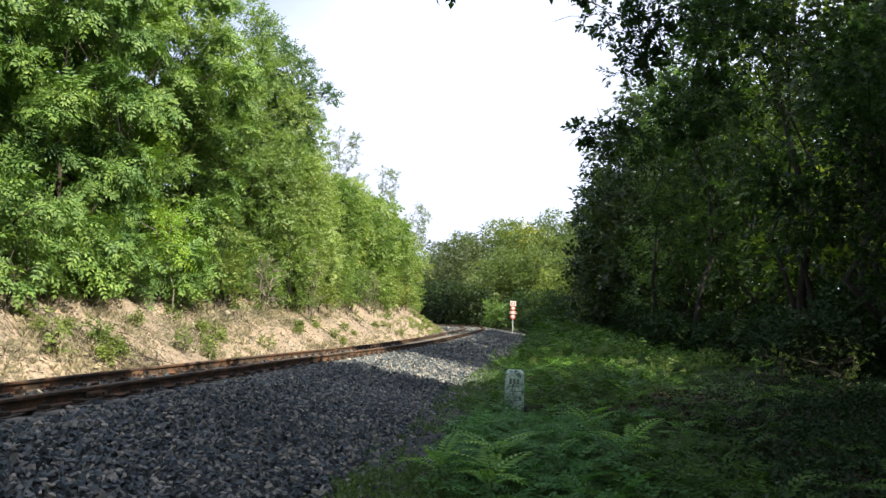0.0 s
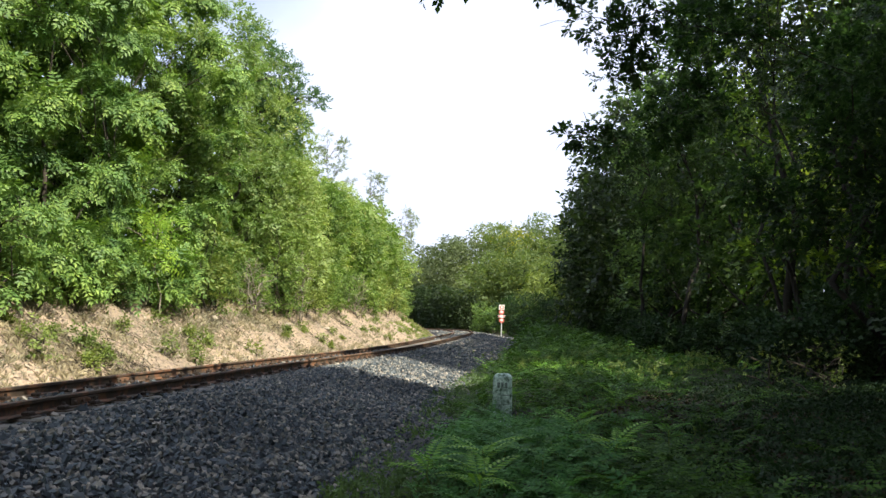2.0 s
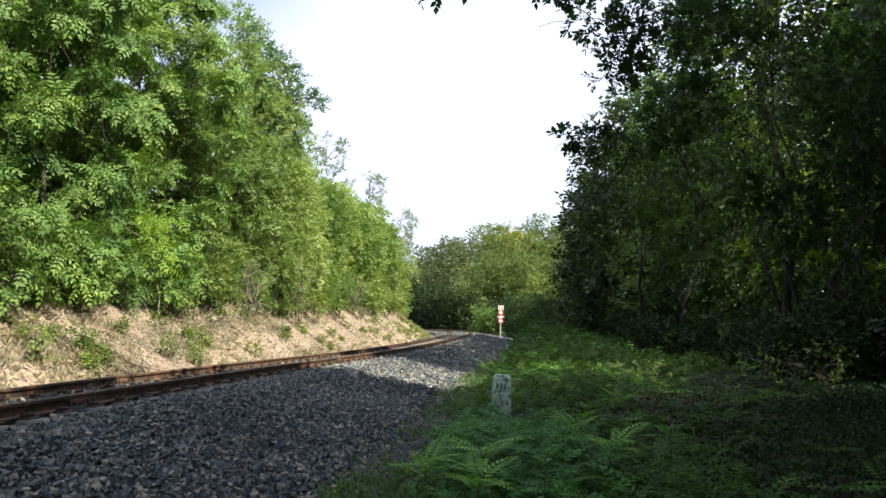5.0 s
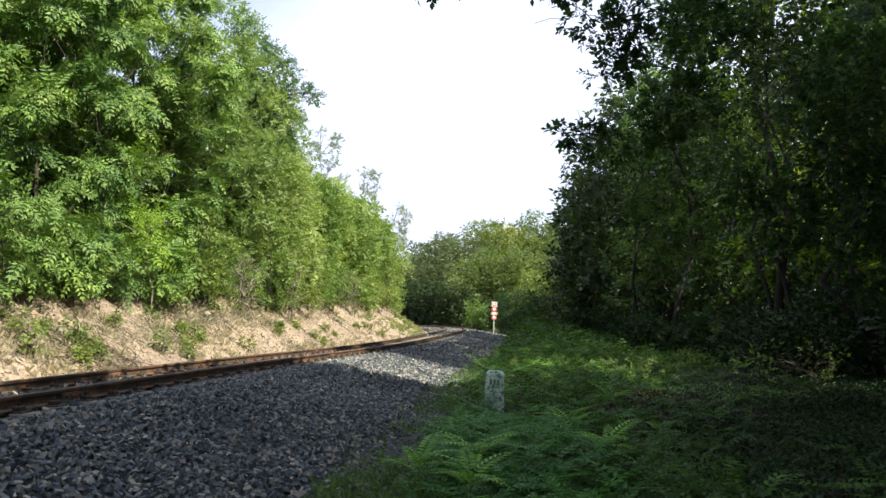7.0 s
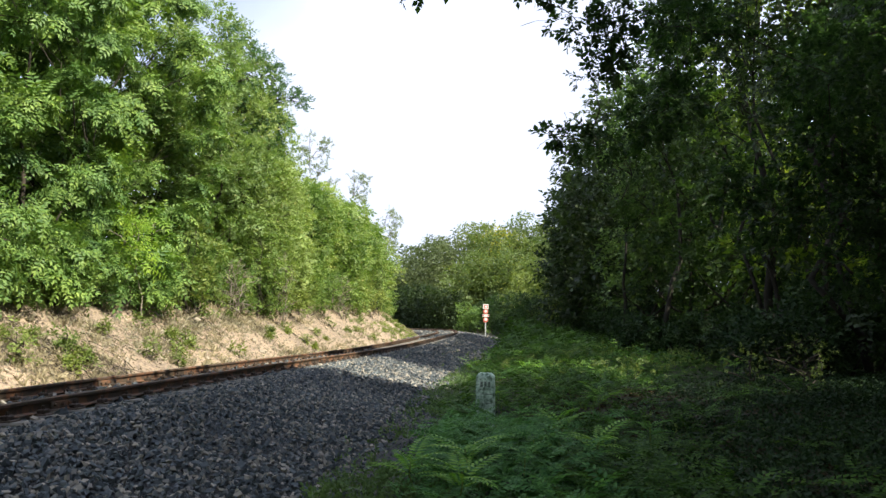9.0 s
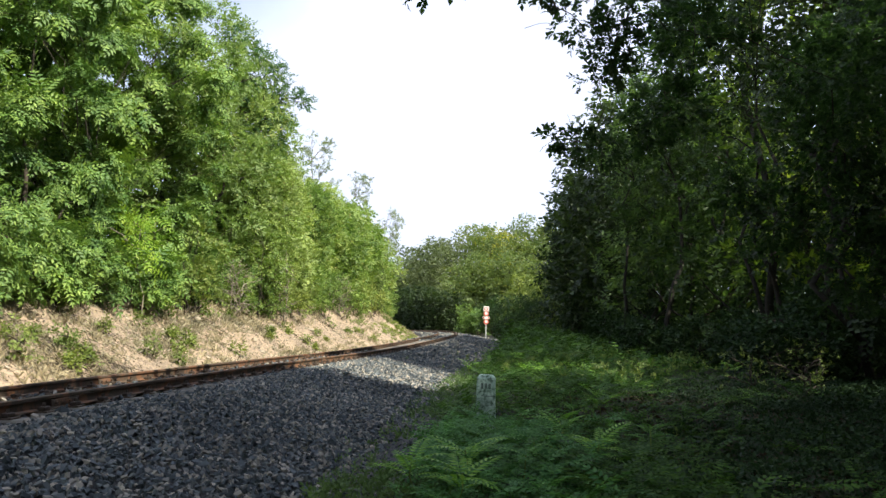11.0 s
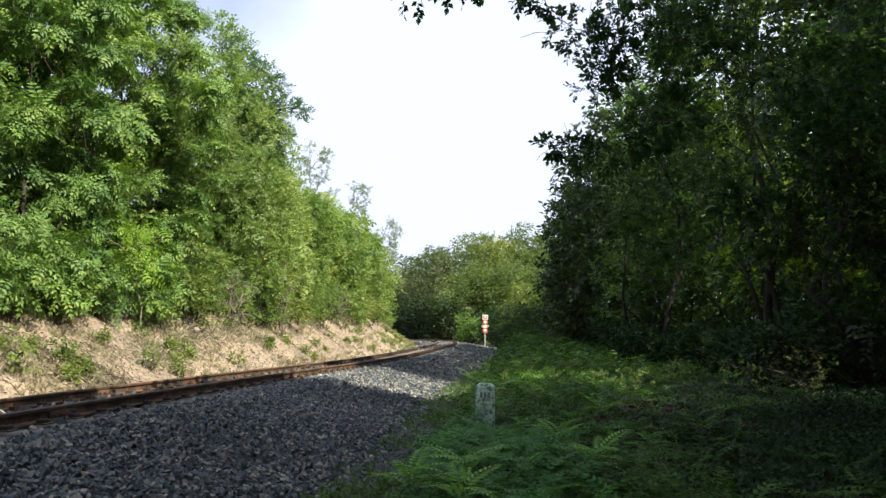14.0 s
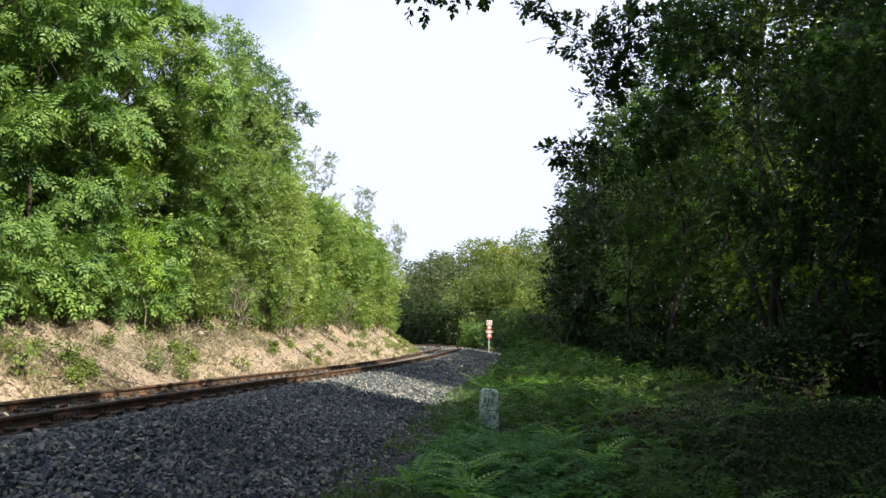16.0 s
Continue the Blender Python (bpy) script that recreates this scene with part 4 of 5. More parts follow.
# ---- the far wood ----
def build_far_wood():
    rng = np.random.RandomState(99)
    def roof(x):
        """Height of the wood's top, falling towards the inside of the curve."""
        return float(np.interp(x, [-10, -5, 0, 5, 9, 14, 20], [10, 12, 14.5, 16.6, 17.4, 16.6, 15]))

    rows = []
    for x in np.arange(-9, 22, 4.2):
        x += rng.uniform(-0.8, 0.8)
        rows.append((x, 115 + rng.uniform(-3, 3) + 0.25 * abs(x - 8), roof(x) * rng.uniform(0.72, 0.86)))
    for x in np.arange(-12, 26, 4.4):
        x += rng.uniform(-0.8, 0.8)
        rows.append((x, 128 + rng.uniform(-3, 3), roof(x) * rng.uniform(0.97, 1.05)))
    # a last row closes the wood behind, its leaves darkened for shade
    for x in np.arange(-13, 27, 4.6):
        cl = crown_clumps(rng, roof(x) * 0.95, 0.04, 4.2, 26)
        tree("far_tree", "green leafy tree in the wood beyond the curve", "tree", (x, 141.0 + rng.uniform(-2, 2), gz(x, 141.0)), roof(x) * 0.95, cl, hollow_shade_leaf, [COARSE], 750, 1.7, bark, 0.16, rng.randint(9999), "trees beyond the curve", 0.1, 5, 0, 0.3)
    for x in np.arange(4, 16, 3.0):
        rows.append((x + rng.uniform(-1, 1), 96 + rng.uniform(-3, 6) + (16 - x) * 0.5, rng.uniform(7, 10)))
    for i, (x, y, h) in enumerate(rows):
        s, u = to_line([x], [y])
        if abs(u[0]) < 5:
            continue
        yellow = 10.4 < x < 13.6 and y > 122
        h *= 0.9 if yellow else 1.0
        cl = crown_clumps(rng, h, 0.04, 3.9, 30)
        cl[:, 3] *= 1.35
        # trees towards the inside of the curve wear shade in their leaf colour
        tree("far_tree", "yellowing leafy tree in the wood beyond the curve" if yellow else "green leafy tree in the wood beyond the curve", "tree", (x, y, gz(x, y)), h, cl,
             yellow_leaf if yellow else hollow_shade_leaf if x < 3.5 else far_leaf, [COARSE], 2200, 0.84, bark, 0.16, rng.randint(9999), "trees beyond the curve", 0.1, 5, 0, 0.75)
    # a sunny yellow-green tree before the wood
    for (x, y, h) in ((9.7, 90, 6.6), (11.6, 93, 6.0)):
        cl = crown_clumps(rng, h, 0.08, 2.3, 18)
        tree("far_tree", "small yellow-green tree in sun beyond the sign", "tree", (x, y, gz(x, y)), h, cl, weed_leaf, [COARSE], 1100, 0.6, bark, 0.08, rng.randint(9999), "trees beyond the curve", 0.1, 5, 0, 0.5)
    # thicket along the outer side of the curve, coloured dark for its shade
    for s in np.arange(93, 128, 2.4):
        x, y, z, h = on_line(s, 5.0 + rng.uniform(-0.3, 1.2))
        x, y, hh = float(x), float(y), rng.uniform(4.8, 6.8)
        cl = crown_clumps(rng, hh, 0.03, 2.3, 18)
        tree("thicket_bush", "tall leafy bush by the curve, coloured dark for shade", "bush", (x, y, gz(x, y)), hh, cl, wood_shade_leaf, [COARSE], 800, 0.74, bark, 0.06, rng.randint(9999), "bushes along the curve", 0.1, 4, 0, 0.4, 2)
    for (x, y, h, r) in ((3.5, 87, 3.4, 1.5), (4.7, 85.5, 2.6, 1.2), (6.5, 70, 2.0, 1.4), (5.8, 80, 3.2, 1.7), (8.0, 78, 3.8, 1.9), (7.6, 86, 4.2, 2.0), (9.8, 84, 4.4, 2.1), (8.6, 72, 3.0, 1.7), (6.8, 94, 4.4, 2.0)):
        # shrubs beyond the sign get a darker leaf in place of shade
        cl = crown_clumps(rng, h, 0.1, r, 9)
        tree("shrub", "bright green shrub beside the railway sign" if x < 5 else "green shrub beyond the railway sign, shade put into its leaves", "shrub", (x, y, gz(x, y)), h, cl, shrub_leaf if x < 5 else half_shade_leaf, [SPRIGS[2]], 420, 0.5, bark, 0.04, rng.randint(9999), "shrubs by the sign", 0.1, 4, 0, 0.4, 3)


build_far_wood()


# ---- the shady wood beside the track ----
def build_right_wood():
    rng = np.random.RandomState(33)
    # front row, leafy down to the ground
    front = [(11.3, 20.5, 18.5), (11.8, 25, 18), (11.2, 29.5, 17), (11.2, 34.5, 15), (10.9, 39, 14.3), (10.5, 44.5, 14.8), (10.3, 50, 13), (10.3, 53.8, 11), (12.4, 63.8, 9.5), (13.4, 69, 9), (14.4, 77, 9.5), (15.8, 84, 9.5), (16.8, 91, 10), (18, 98, 10.5), (19.4, 105, 11), (21, 112, 12)]
    for (x, y, h) in front:
        cl = crown_clumps(rng, h, rng.choice([0.16, 0.28, 0.36]), 3.3, 36)
        # leaf tone by place stands in for sun, rim light and shade
        tree("woodland_tree", "woodland edge tree, light and shade put into its leaf colour", "tree", (x, y, gz(x, y)), h, cl, sun_toned_leaf if 23 < y < 27 else part_lit_leaf if 38 < y < 40 else half_shade_leaf if 27 < y < 36 else wood_shade_leaf, SPRIGS if y < 40 else [SPRIGS[2]], 1500 if 23 < y < 30 else 1500 if y < 23 else 1900 if y < 40 else 1100, 0.66 if y < 40 else 1.0, shade_bark, 0.11, rng.randint(9999), "trees of the wood", 0.2, 12, 1, 0.4)
    # inner rows, trunks and higher crowns
    for x0, y0, y1, step, lo, hi, count in ((14.8, 12, 80, 5.2, 10.5, 14, 620), (19.5, 6, 85, 6.0, 6, 9, 600), (26, 0, 90, 7.5, 5, 8, 300)):
        for y in np.arange(y0, y1, step):
            x, yy = x0 + rng.uniform(-1, 1), y + rng.uniform(-1, 1)
            h = rng.uniform(lo, hi) * (0.62 if x0 < 15 and 15 < y < 29 else 1.9 if x0 > 15 and y > 38 else 1)
            if x0 > 15 and 0.38 < x / max(yy, 1) < 0.58 and rng.rand() < 0.5:
                continue
            cl = crown_clumps(rng, h, 0.3 if x0 < 15 else 0.04, 3.3, 24)
            # the row's leaf colour carries the sun or shade it should show
            tree("woodland_tree", "tree deep in the wood, sunlight put into its leaf colour" if x0 < 15 and y < 38 else "tree deep in the wood, shade put into its leaf colour", "tree", (x, yy, gz(x, yy)), h, cl, (sun_toned_leaf if y < 38 else wood_shade_leaf) if x0 < 15 else half_shade_leaf if x0 < 20 and y > 38 else deep_shade_leaf, [COARSE], count, 0.9 if x0 < 15 else 1.5, bark, 0.15, rng.randint(9999), "trees of the wood", 0.2, 6, 0, 0.4)
    # slim bare trunks under high crowns
    for (x, y, h, r0) in ((8.9, 17.6, 12, 0.1), (9.5, 19.2, 13, 0.085), (9.0, 21.5, 12.5, 0.09), (10.2, 18.6, 13.5, 0.09), (9.6, 23.4, 12, 0.085), (9.4, 31.0, 11.5, 0.12), (8.9, 36.5, 10, 0.1)):
        cl = crown_clumps(rng, h, 0.55, 1.7, 12)
        tree("slim_tree", "slim bare-trunked tree, shade put into bark and leaves", "tree", (x, y, gz(x, y)), h, cl, wood_shade_leaf, [SPRIGS[2]], 220, 0.5, shade_bark, r0, rng.randint(9999), "trees of the wood", 0.2, 7, 1, 0.3, 1, 0.03)
    # unseen trees beside and behind the camera, added to shade the clearing
    for (x, y, h) in ((9.5, 4.0, 16), (12, -2, 14), (7.5, -3.5, 12.5), (10, -8.5, 14), (5.0, -9, 12), (15, 2.5, 14), (16, -8, 15), (1, -14, 12), (8, -16, 14), (-5, -18, 12), (22, -4, 15), (21, -14, 15), (13, 7.5, 9), (6.4, 0.5, 14.5), (3.0, -5, 12)):
        cl = crown_clumps(rng, h, 0.28, 3.4, 22)
        tree("woodland_tree", "tall leafy tree, its unseen crown added to shade the clearing", "tree", (x, y, gz(x, y)), h, cl, wood_shade_leaf, [COARSE], 900, 1.2, bark, 0.17, rng.randint(9999), "trees of the wood", 0.2, 8, 0, 0.4)
    # along the track behind the clearing, unseen and added to block sky light
    for (x, y, h) in ((-11.5, 0.5, 11), (-12, -4, 12), (-11.8, -9, 12), (-12.2, -14, 12), (-10.5, -19, 13), (-11, -25, 13), (-6.2, -33, 12), (-2, -31, 12), (-1.5, -23, 11)):
        cl = crown_clumps(rng, h, 0.1, 3.2, 24)
        tree("woodland_tree", "unseen green tree added behind the clearing to block sky light", "tree", (x, y, gz(x, y)), h, cl, shrub_leaf, [COARSE], 750, 1.2, bark, 0.15, rng.randint(9999), "trees of the wood", 0.2, 6, 0, 0.4)
    # low shrubs among the trunks, their leaf darkened in place of shade
    for (x, y, h) in ((8.4, 18.6, 1.6), (9.6, 19.4, 2.2), (10.4, 21.5, 2.4), (8.9, 21.0, 1.4), (9.8, 24.5, 2.0), (11.4, 23.5, 2.6), (9.3, 27.5, 1.6), (8.0, 31.0, 1.5), (8.6, 36.0, 1.8), (8.8, 41.0, 2.0)):
        cl = crown_clumps(rng, h, 0.08, 1.3, 10)
        tree("shrub", "leafy shrub under the woodland trees, coloured dark for shade", "shrub", (x, y, gz(x, y)), h, cl, deep_shade_leaf, [SPRIGS[2]], 460, 0.38, shade_bark, 0.03, rng.randint(9999), "shrubs of the wood", 0.1, 4, 0, 0.3, 3)
    # undergrowth bushes at the wood's edge, shade put into their leaves
    for i in range(16):
        y = 19 + i * 2.7
        x = float(np.interp(y, [19, 30, 50, 65], [12.4, 11.6, 10.4, 9.4])) + rng.uniform(-0.6, 0.6)
        h = rng.uniform(0.9, 2.4)
        cl = crown_clumps(rng, h, 0.1, rng.uniform(0.8, 1.3), 8)
        tree("shrub", "leafy shrub under the woodland trees, coloured dark for shade", "shrub", (x, y, gz(x, y)), h, cl, deep_shade_leaf, [SPRIGS[2]], 420, 0.4, bark, 0.03, rng.randint(9999), "shrubs of the wood", 0.1, 4, 0, 0.3, 3)


build_right_wood()


def build_overhanging_tree():
    """The near tree whose limbs hang over the clearing."""
    base = np.array((8.2, 9.6, 0.0))
    # many of the last clumps are out of view, added to cast shade
    spots = [(1.95, 10.0, 5.3, 0.42), (2.35, 10.0, 5.05, 0.4), (1.55, 10.1, 3.86, 0.16), (1.8, 10.2, 3.82, 0.24), (2.15, 10.3, 3.75, 0.32), (2.45, 9.6, 5.35, 0.32), (2.5, 10.6, 4.9, 0.3), (2.2, 10.6, 4.75, 0.22),
             (3.4, 10.0, 5.2, 0.7), (3.3, 10.8, 4.4, 0.6), (3.5, 10.8, 5.8, 0.5), (2.85, 11.0, 4.1, 0.4), (5.0, 9.5, 4.4, 0.8), (4.3, 11.2, 3.4, 0.45), (5.3, 10.6, 3.8, 0.95), (5.0, 11.6, 2.9, 0.7),
             (6.2, 10.8, 3.1, 0.9), (6.3, 11.6, 4.9, 1.0), (-0.2, 8.1, 5.06, 0.16), (0.05, 8.1, 5.1, 0.2), (0.32, 8.12, 5.14, 0.2), (0.6, 8.15, 5.3, 0.24), (1.35, 10.0, 5.75, 0.28), (1.0, 8.3, 5.95, 0.4), (1.9, 8.2, 5.9, 0.55), (3.0, 8.2, 6.0, 0.9), (4.8, 8.2, 6.2, 1.1), (6.2, 8.4, 6.6, 1.2),
             (7.6, 9.4, 7.0, 1.2), (8.6, 10.5, 6.6, 1.3), (6.4, 11.5, 2.2, 0.8), (7.8, 11.4, 2.4, 0.9), (7.6, 11.0, 4.6, 1.1), (5.9, 9.6, 5.6, 0.8), (7.0, 8.6, 9.4, 1.4), (8.0, 9.8, 10.4, 1.4), (9.0, 9.4, 11.6, 1.4), (6.2, 9.4, 8.4, 1.0), (5.6, 7.6, 3.6, 0.9), (6.4, 8.2, 2.6, 0.9), (5.2, 6.6, 4.5, 0.9), (6.2, 6.4, 3.4, 1.0), (4.7, 5.3, 4.8, 0.8), (7.2, 7.2, 2.0, 1.0), (7.0, 12.0, 5.9, 0.9), (7.0, 13.0, 6.0, 0.9), (7.2, 13.8, 6.0, 0.8)]
    cl = np.array(spots) - (*base, 0)
    tree("overhanging_tree", "large shaded tree with limbs hanging over the clearing", "tree", base, 10, cl, half_shade_leaf, ROUND_SPRIGS, 11800, 0.2, bark, 0.14, 4, "trees of the wood", 0.25, 12, 3, 0.2, 1, 0.04, 0.1, True)
    rng = np.random.RandomState(14)
    # these crowns are out of view, added to shade ballast and ground
    # the high crowns over the clearing: foot of the trunk, middle of the crown, its radius and heights
    for (x, y, cx, cy, r, z0, z1) in ((6.4, -0.6, 5.6, -0.8, 3.5, 9.0, 14.0), (6.9, 3.8, 5.8, 4.0, 3.5, 9.6, 14.0), (7.6, 7.8, 6.5, 7.9, 2.8, 10.4, 13.8), (4.4, -5.0, 4.0, -4.8, 3.6, 8.4, 13.0), (8.6, 3.0, 8.4, 3.4, 3.2, 7.0, 12.5), (8.2, 3.4, 7.6, 3.2, 3.0, 3.4, 7.4), (10.2, 18.0, 9.9, 18.4, 2.3, 13.0, 17.5), (9.9, 23.5, 9.4, 23.5, 2.2, 14.0, 17.5)):
        cl = crown_clumps(rng, z1 - z0, 0.05, r, 34) + (cx - x, cy - y, z0, 0)
        tree("woodland_tree", "tall leafy tree, its unseen crown added to shade the clearing", "tree", (x, y, gz(x, y)), z1, cl, wood_shade_leaf, [COARSE], 2300, 0.8, shade_bark, 0.15, rng.randint(9999), "trees of the wood", 0.2, 12, 1, 0.3)
    # the last two stand out of view, added to shade the clearing
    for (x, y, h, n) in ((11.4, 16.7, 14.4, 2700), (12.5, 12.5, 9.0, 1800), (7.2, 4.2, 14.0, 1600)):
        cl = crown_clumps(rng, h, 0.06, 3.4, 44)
        tree("woodland_tree", "woodland edge tree, light and shade put into its leaf colour", "tree", (x, y, gz(x, y)), h, cl, wood_shade_leaf, SPRIGS, n, 0.5, shade_bark, 0.1, rng.randint(9999), "trees of the wood", 0.2, 14, 2, 0.3)


build_overhanging_tree()


# ---- undergrowth ----
def build_undergrowth():
    rng = np.random.RandomState(64)
    near, far = [], []
    for (y0, y1, per, fr, tm, lo, hi) in ((-4, 3, 5, 5, PIN_COARSE, 0.3, 0.5), (3, 11, 52, 6, FROND_NEAR, 0.16, 0.36), (11, 24, 15, 5, FROND_MID, 0.2, 0.4), (24, 60, 7, 5, PIN_COARSE, 0.3, 0.52)):
        n = int((y1 - y0) * 13 * per)
        x, y = rng.uniform(-2, 12.5, n), rng.uniform(y0, y1, n)
        s, u = to_line(x, y)
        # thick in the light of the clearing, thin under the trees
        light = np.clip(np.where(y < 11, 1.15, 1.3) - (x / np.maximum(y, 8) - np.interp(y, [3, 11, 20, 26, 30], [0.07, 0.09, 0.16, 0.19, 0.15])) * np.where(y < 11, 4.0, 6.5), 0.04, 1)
        keep = (u > TOE + np.interp(y, [5, 10, 15, 22], [0.75, 0.65, 0.55, 0.5]) + 0.35 * lumps(x, y, 2.2, 51)) & (rng.rand(n) < np.clip((u - 4.0) * 1.2, 0.1, 1) * light)
        keep &= (np.abs(x - 0.69) > 0.3) | (np.abs(y - 11.0) > 0.35)
        if y0 > 0:
            keep &= x < 0.62 * y + 0.8
        x, y, u = x[keep], y[keep], u[keep]
        base = np.stack([x, y, ground_z(x, y)], -1)
        tall = np.interp(y, [4, 9, 14, 22, 35, 60], [0.28, 0.37, 0.52, 0.82, 1.0, 1.0]) * np.clip(0.85 + 1.1 * lumps(x, y, 1.1, 52), 0.25, 1.5) * np.where(y > 14, np.clip(1.3 - (x / np.maximum(y, 1) - 0.09) * 5.5, 0.25, 1.2), 1)
        hgt = rng.uniform(0.02, 1.0, len(x)) * tall * np.clip((u - TOE) * 0.8, 0.25, 1)
        hgt *= np.where((np.abs(x - 0.66) < 0.4) & (y > 9.4) & (y < 10.8), 0.75, 1)
        # seedlings near the ballast give way under the trees to ferns darkened for shade
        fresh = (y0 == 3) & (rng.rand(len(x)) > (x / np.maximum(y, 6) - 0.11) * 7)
        for k in range(fr):
            a = k * 6.283 / fr + rng.uniform(-0.6, 0.6, len(x))
            lift = rng.uniform(0.1, 1.0, len(x)) + np.where(rng.rand(len(x)) < 0.15, 0.8, 0)
            ax = np.stack([np.cos(a), np.sin(a), lift], -1)
            nr = np.stack([-np.cos(a) * 0.3, -np.sin(a) * 0.3, np.ones(len(x))], -1) + rng.normal(size=(len(x), 3)) * 0.25
            p, size = base + (0, 0, 1) * hgt[:, None], rng.uniform(lo, hi, len(x))
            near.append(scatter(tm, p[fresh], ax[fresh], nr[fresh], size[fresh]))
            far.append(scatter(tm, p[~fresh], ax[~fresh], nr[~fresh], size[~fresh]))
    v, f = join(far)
    tagged(link("undergrowth", mesh_of("undergrowth", v, f, fern_leaf)), "fern-like undergrowth covering the ground, green darkened for shade", "undergrowth", kind="stuff")
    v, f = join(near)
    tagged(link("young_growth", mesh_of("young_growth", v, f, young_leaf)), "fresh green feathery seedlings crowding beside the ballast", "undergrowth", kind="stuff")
    # creeping herbs under the trees, coloured dark in place of shade
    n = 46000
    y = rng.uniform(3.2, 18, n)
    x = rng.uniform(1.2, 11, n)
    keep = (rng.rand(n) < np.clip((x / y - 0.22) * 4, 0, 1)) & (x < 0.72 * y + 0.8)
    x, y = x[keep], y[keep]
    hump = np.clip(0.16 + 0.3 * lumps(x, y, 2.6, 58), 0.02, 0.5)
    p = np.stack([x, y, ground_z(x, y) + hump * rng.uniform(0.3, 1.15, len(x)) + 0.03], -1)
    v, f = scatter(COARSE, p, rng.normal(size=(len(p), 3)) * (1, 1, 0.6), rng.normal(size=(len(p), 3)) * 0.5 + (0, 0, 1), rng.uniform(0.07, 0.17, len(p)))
    tagged(link("creeping_herbs", mesh_of("creeping_herbs", v, f, deep_shade_leaf)), "small-leaved creeping herbs coloured dark for the trees' shade", "herbs", kind="stuff")
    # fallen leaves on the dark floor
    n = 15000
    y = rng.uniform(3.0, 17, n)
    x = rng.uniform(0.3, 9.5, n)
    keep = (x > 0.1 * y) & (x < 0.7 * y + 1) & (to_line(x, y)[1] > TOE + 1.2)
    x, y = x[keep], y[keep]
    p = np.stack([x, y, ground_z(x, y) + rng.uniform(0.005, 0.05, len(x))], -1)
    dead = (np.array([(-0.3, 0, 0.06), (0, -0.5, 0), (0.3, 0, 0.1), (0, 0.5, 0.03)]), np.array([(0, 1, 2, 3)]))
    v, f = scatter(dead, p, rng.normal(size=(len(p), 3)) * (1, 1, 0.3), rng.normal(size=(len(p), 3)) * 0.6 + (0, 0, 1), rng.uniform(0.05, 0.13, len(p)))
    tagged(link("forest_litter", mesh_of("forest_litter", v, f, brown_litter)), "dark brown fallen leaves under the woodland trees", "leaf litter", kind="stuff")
    # yellow-green herbs before the wood, coloured to stand in for a sun patch
    n = 1700
    y = 25 + rng.normal(size=n) * 4.5
    x = y * (0.2 + rng.normal(size=n) * 0.065)
    keep = lumps(x, y, 1.6, 57) + rng.uniform(-0.2, 0.2, n) > -0.02
    x, y = x[keep], y[keep]
    p = np.stack([x, y, ground_z(x, y) + rng.uniform(0.2, 0.55, len(x))], -1)
    v, f = scatter(SPRIGS[0], p, rng.normal(size=(len(p), 3)) * 0.5 + (0, 0, 0.8), rng.normal(size=(len(p), 3)) + (0, 0, 0.8), rng.uniform(0.11, 0.22, len(p)))
    tagged(link("tall_herbs", mesh_of("tall_herbs", v, f, weed_leaf)), "tall herbs coloured yellow-green for a sun patch before the wood", "herbs", kind="stuff")
    # small herbs and grass at the edge of the stones
    n = 9500
    x, y = rng.uniform(-1.8, 3, n), rng.uniform(3.5, 30, n)
    s, u = to_line(x, y)
    keep = (u > 3.7) & (u < 4.95) & (rng.rand(n) < np.clip((u - 3.6) * 1.1, 0.1, 1) * np.interp(y, [4, 8, 12, 14], [0.5, 0.25, 0.4, 1]))
    x, y = x[keep], y[keep]
    p = np.stack([x, y, ground_z(x, y) + 0.05], -1)
    m = 2000
    su, uu = rng.uniform(0.0, 4.8, m), rng.uniform(4.1, 5.5, m)
    hx, hy = on_line(su, uu)[:2]
    patchy = rng.rand(m) < np.clip(0.55 + 1.2 * lumps(hx, hy, 2.4, 59), 0.1, 1)
    p = np.concatenate([p, np.stack([hx, hy, ground_z(hx, hy) + rng.uniform(0.02, 0.14, m)], -1)[patchy]])
    v, f = scatter(SPRIGS[0], p, rng.normal(size=(len(p), 3)) * 0.6 + (0, 0, 0.8), rng.normal(size=(len(p), 3)) + (0, 0, 1), rng.uniform(0.08, 0.18, len(p)))
    tagged(link("low_herbs", mesh_of("low_herbs", v, f, herb_leaf)), "low green herbs growing at the ballast edge", "herbs", kind="stuff")


build_undergrowth()


def seedling(seed, leaves, size, h, leaf_mat):
    """A young plant: a stem and its long feathery leaves, each a part."""
    rng = np.random.RandomState(seed)
    ob = new("seedling")
    v, f = tube(limb_path(rng, np.array([0, 0, -0.05]), np.array([0.03, 0.02, h]), 5, 0), np.linspace(0.009, 0.005, 5), 5)
    link("stem", mesh_of("stem", v, f, weed_leaf, True), ob)
    for k in range(leaves):
        a = k * 2.4 + rng.uniform(-0.3, 0.3)
        ax = np.array([[math.cos(a), math.sin(a), rng.uniform(0.45, 1.5)]])
        nr = np.array([[-0.4 * math.cos(a), -0.4 * math.sin(a), 1.0]])
        v, f = scatter(FROND, np.array([[0.02, 0.01, h * (0.65 + 0.35 * k / leaves)]]), ax, nr, np.array([size * rng.uniform(0.75, 1.15)]))
        link("leaf", mesh_of("leaf", v, f, leaf_mat), ob)
    tagged(ob, "young green plant with feathery leaves in the undergrowth", "plant", "young plants in the undergrowth")
    return ob


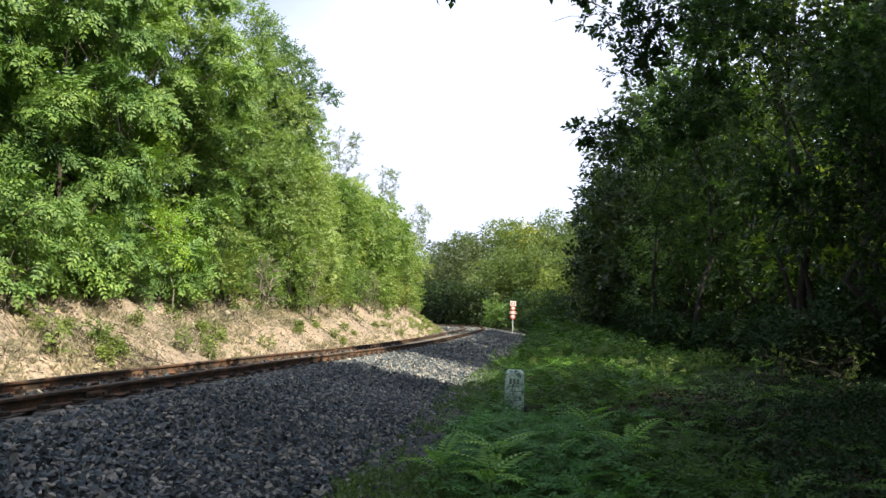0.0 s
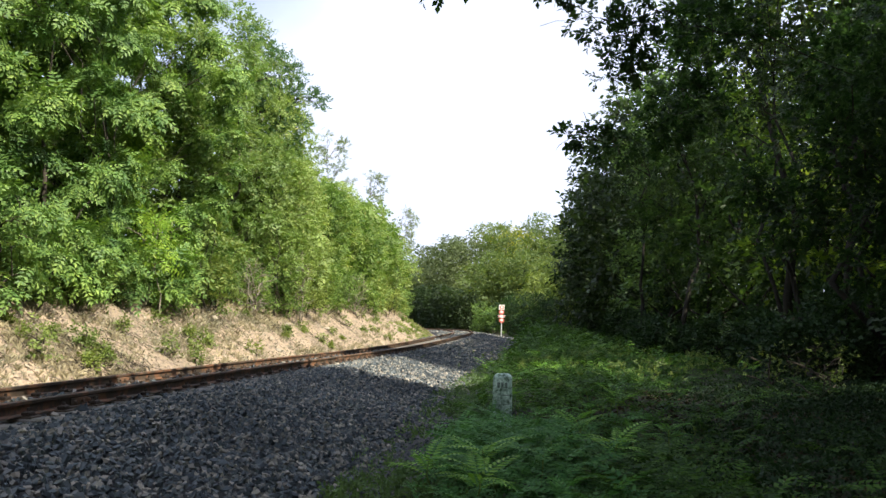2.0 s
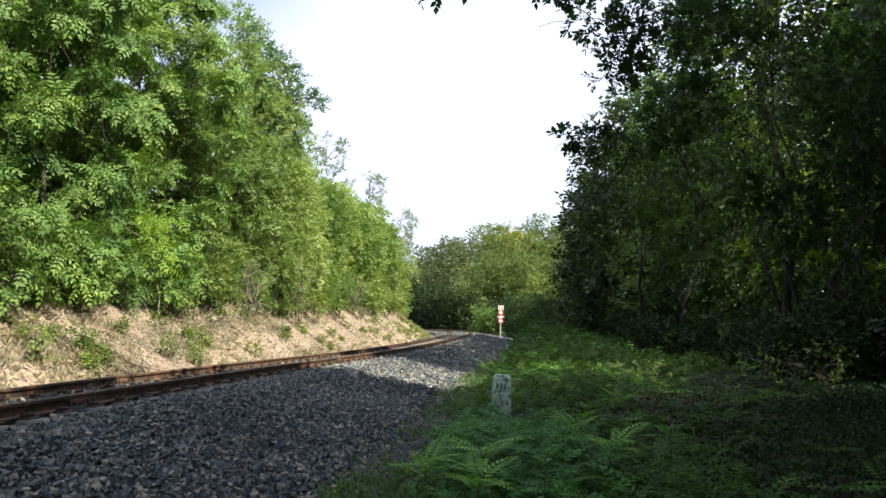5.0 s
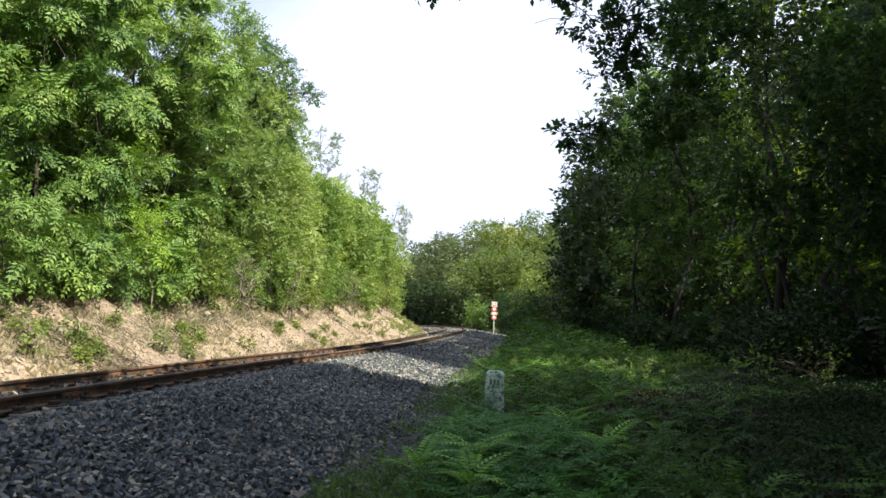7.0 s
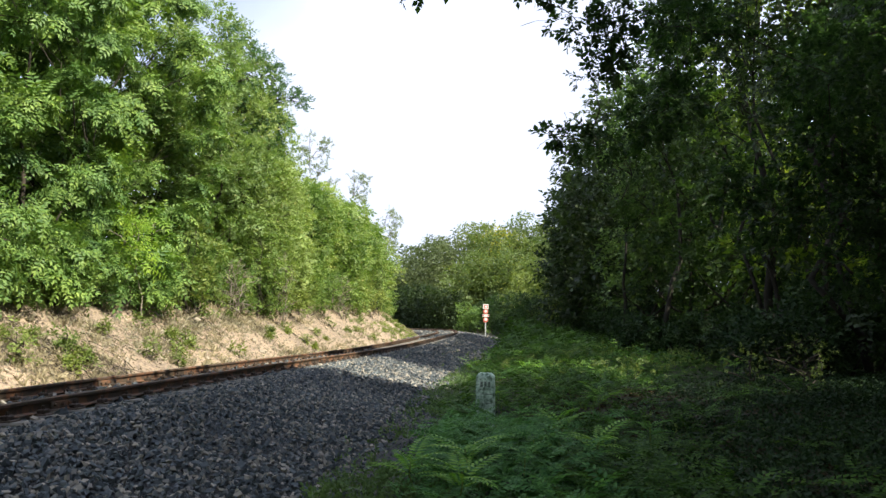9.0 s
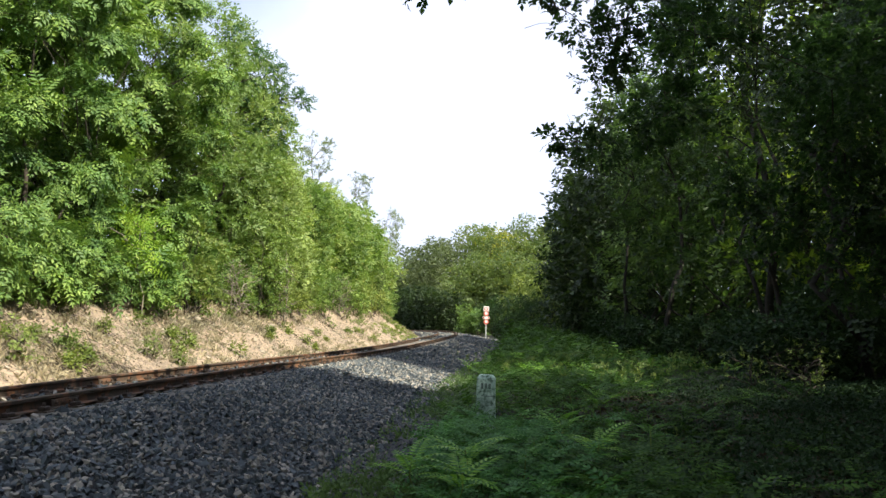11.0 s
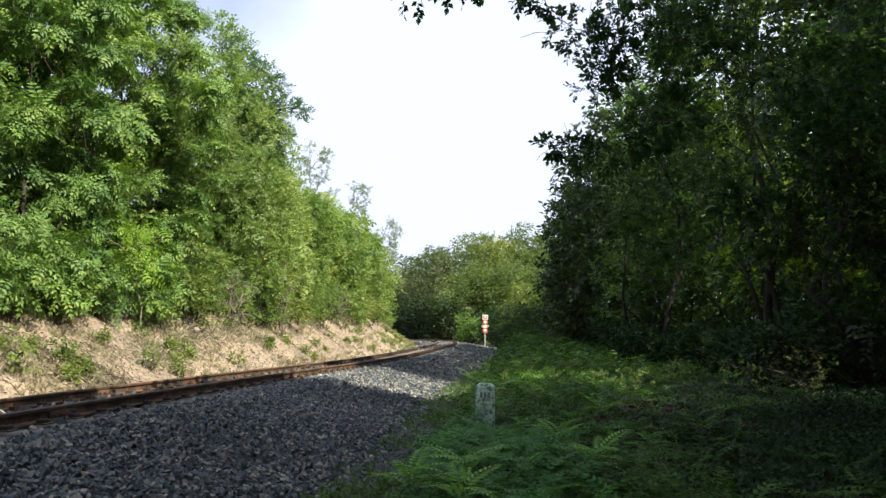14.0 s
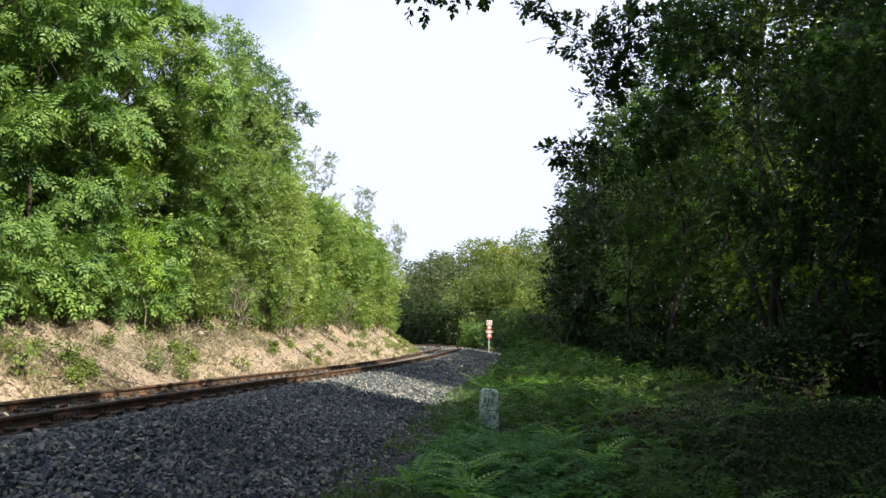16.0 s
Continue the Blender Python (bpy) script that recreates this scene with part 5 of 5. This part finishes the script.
def build_seedlings():
    rng = np.random.RandomState(8)
    kinds = [seedling(1, 8, 0.33, 0.4, seedling_leaf), seedling(2, 9, 0.27, 0.4, young_leaf), seedling(3, 8, 0.25, 0.34, young_leaf)]
    spots = [(-0.15, 6.5), (0.45, 7.5), (1.25, 8.6), (0.3, 6.9), (1.0, 12.4), (2.2, 13.5)]
    spots += [(0.15, 6.0), (0.75, 6.6), (0.95, 7.7), (1.5, 7.3), (0.3, 8.3), (2.0, 9.0)]
    for i in range(9):
        spots.append((rng.uniform(3.0, 5.2), rng.uniform(25, 35)))
    spots += [(2.2, 19.5), (2.7, 20.4), (3.1, 19.2), (2.4, 21.6), (2.0, 18.6), (3.3, 21.0), (3.7, 20.2), (2.9, 22.5), (1.9, 20.6)]
    for i in range(14):
        spots.append((rng.uniform(4.0, 8.5), rng.uniform(20, 29)))
    for i in range(46):
        y = rng.uniform(8, 34)
        spots.append((rng.uniform(0.3, 0.26 * y + 0.5), y))
    for i, (x, y) in enumerate(spots):
        s, u = to_line([x], [y])
        if u[0] < TOE:
            continue
        m = pose(x, y, gz(x, y), rng.uniform(-8, 8), rng.uniform(-8, 8), rng.uniform(0, 360))
        if i < 3:
            kinds[i].matrix_basis = m
        else:
            copy_thing(kinds[i % 3], m)


build_seedlings()


def build_sunlit_sprays():
    rng = np.random.RandomState(70)
    # yellow-green sprays stand in for sunlit low leaves at the wood's edge
    for (x, y, h, r) in ((6.6, 14.6, 1.0, 0.8), (7.2, 15.6, 1.2, 0.8), (6.2, 16.4, 0.9, 0.7), (7.6, 17.4, 1.1, 0.9)):
        cl = crown_clumps(rng, h, 0.2, r, 6)
        tree("bramble", "thin sprays at the wood's edge, sunlight put into their leaves", "bramble", (x, y, gz(x, y)), h, cl, weed_leaf, [SPRIGS[0]], 60, 0.11, bark, 0.007, rng.randint(9999), "brambles by the wood", 0.3, 6, 2, 0.3, 3)


build_sunlit_sprays()


# ---- marker stone and sign ----
def build_marker_stone():
    ob = new("marker_stone")
    bm = box_bm(0.27, 0.2, 0.98, (0, 0, 0.23), 0.0)
    top = [v for v in bm.verts if v.co.z > 0.5]
    bmesh.ops.scale(bm, vec=(0.94, 0.94, 1), verts=top)
    bmesh.ops.inset_region(bm, faces=[f for f in bm.faces if f.normal.z > 0.9], thickness=0.05)
    peak = [f for f in bm.faces if f.normal.z > 0.9 and all(abs(v.co.x) < 0.1 for v in f.verts)]
    for f in peak:
        for v in f.verts:
            v.co.z += 0.045
    bmesh.ops.bevel(bm, geom=bm.edges[:], offset=0.009, segments=2, affect="EDGES")
    part("body", bm, white_stone, ob)
    for k in range(3):
        part("digit_bar", box_bm(0.032, 0.006, 0.075, (-0.05 + k * 0.05, -0.101, 0.62), 0.002), worn_paint, ob, "worn dark painted mark")
    for z, w in ((0.49, 0.15), (0.37, 0.19)):
        part("groove", box_bm(w, 0.005, 0.011, (0.01 * (z > 0.45), -0.1005, z), 0.002), worn_paint, ob, "shallow mossy groove")
    tagged(ob, "weathered whitewashed stone distance marker standing in ferns", "marker stone")
    ob.matrix_basis = pose(0.69, 11.0, 0.02, 2, 1.5, -6)
    return ob


build_marker_stone()


def disc_bm(r, depth, y, z, seg=28):
    bm = bmesh.new()
    bmesh.ops.create_cone(bm, cap_ends=True, segments=seg, radius1=r, radius2=r, depth=depth, matrix=pose(0, y, z, 90, 0, 0))
    return bm


def build_sign():
    ob = new("railway_sign")
    bm = bmesh.new()
    bmesh.ops.create_cone(bm, cap_ends=True, segments=12, radius1=0.045, radius2=0.04, depth=2.75, matrix=pose(0, 0, 1.2))
    part("post", bm, galvanised, ob, "grey steel post")
    top = part("square_plate", box_bm(0.44, 0.02, 0.38, (0, -0.06, 2.47), 0.02), sign_white, ob, "square white plate with red mark")
    part("face", box_bm(0.3, 0.012, 0.24, (0, -0.074, 2.46), 0.01), sign_red, top)
    part("symbol", box_bm(0.17, 0.012, 0.15, (0.0, -0.084, 2.46), 0.01), sign_white, top)
    for z in (2.08, 1.45):
        d = part("disc_plate", disc_bm(0.2, 0.02, -0.06, z), sign_red, ob, "round red disc with white centre")
        part("face", disc_bm(0.11, 0.012, -0.076, z + 0.03), sign_white, d)
    w = part("cross_plate", box_bm(0.54, 0.02, 0.19, (0, -0.062, 1.77), 0.02), sign_white, ob, "wide white plate with red ends")
    for e in (-1, 1):
        part("end_mark", box_bm(0.1, 0.012, 0.13, (e * 0.2, -0.076, 1.77), 0.01), sign_red, w)
    tagged(ob, "red and white railway sign plates on a grey post", "railway sign")
    x, y = 3.9, 62.0
    s, u = to_line([x], [y])
    ob.matrix_basis = pose(x, y, float(bed_z(s, u)[0]) - 0.13, 0, 1.5, 8)


build_sign()
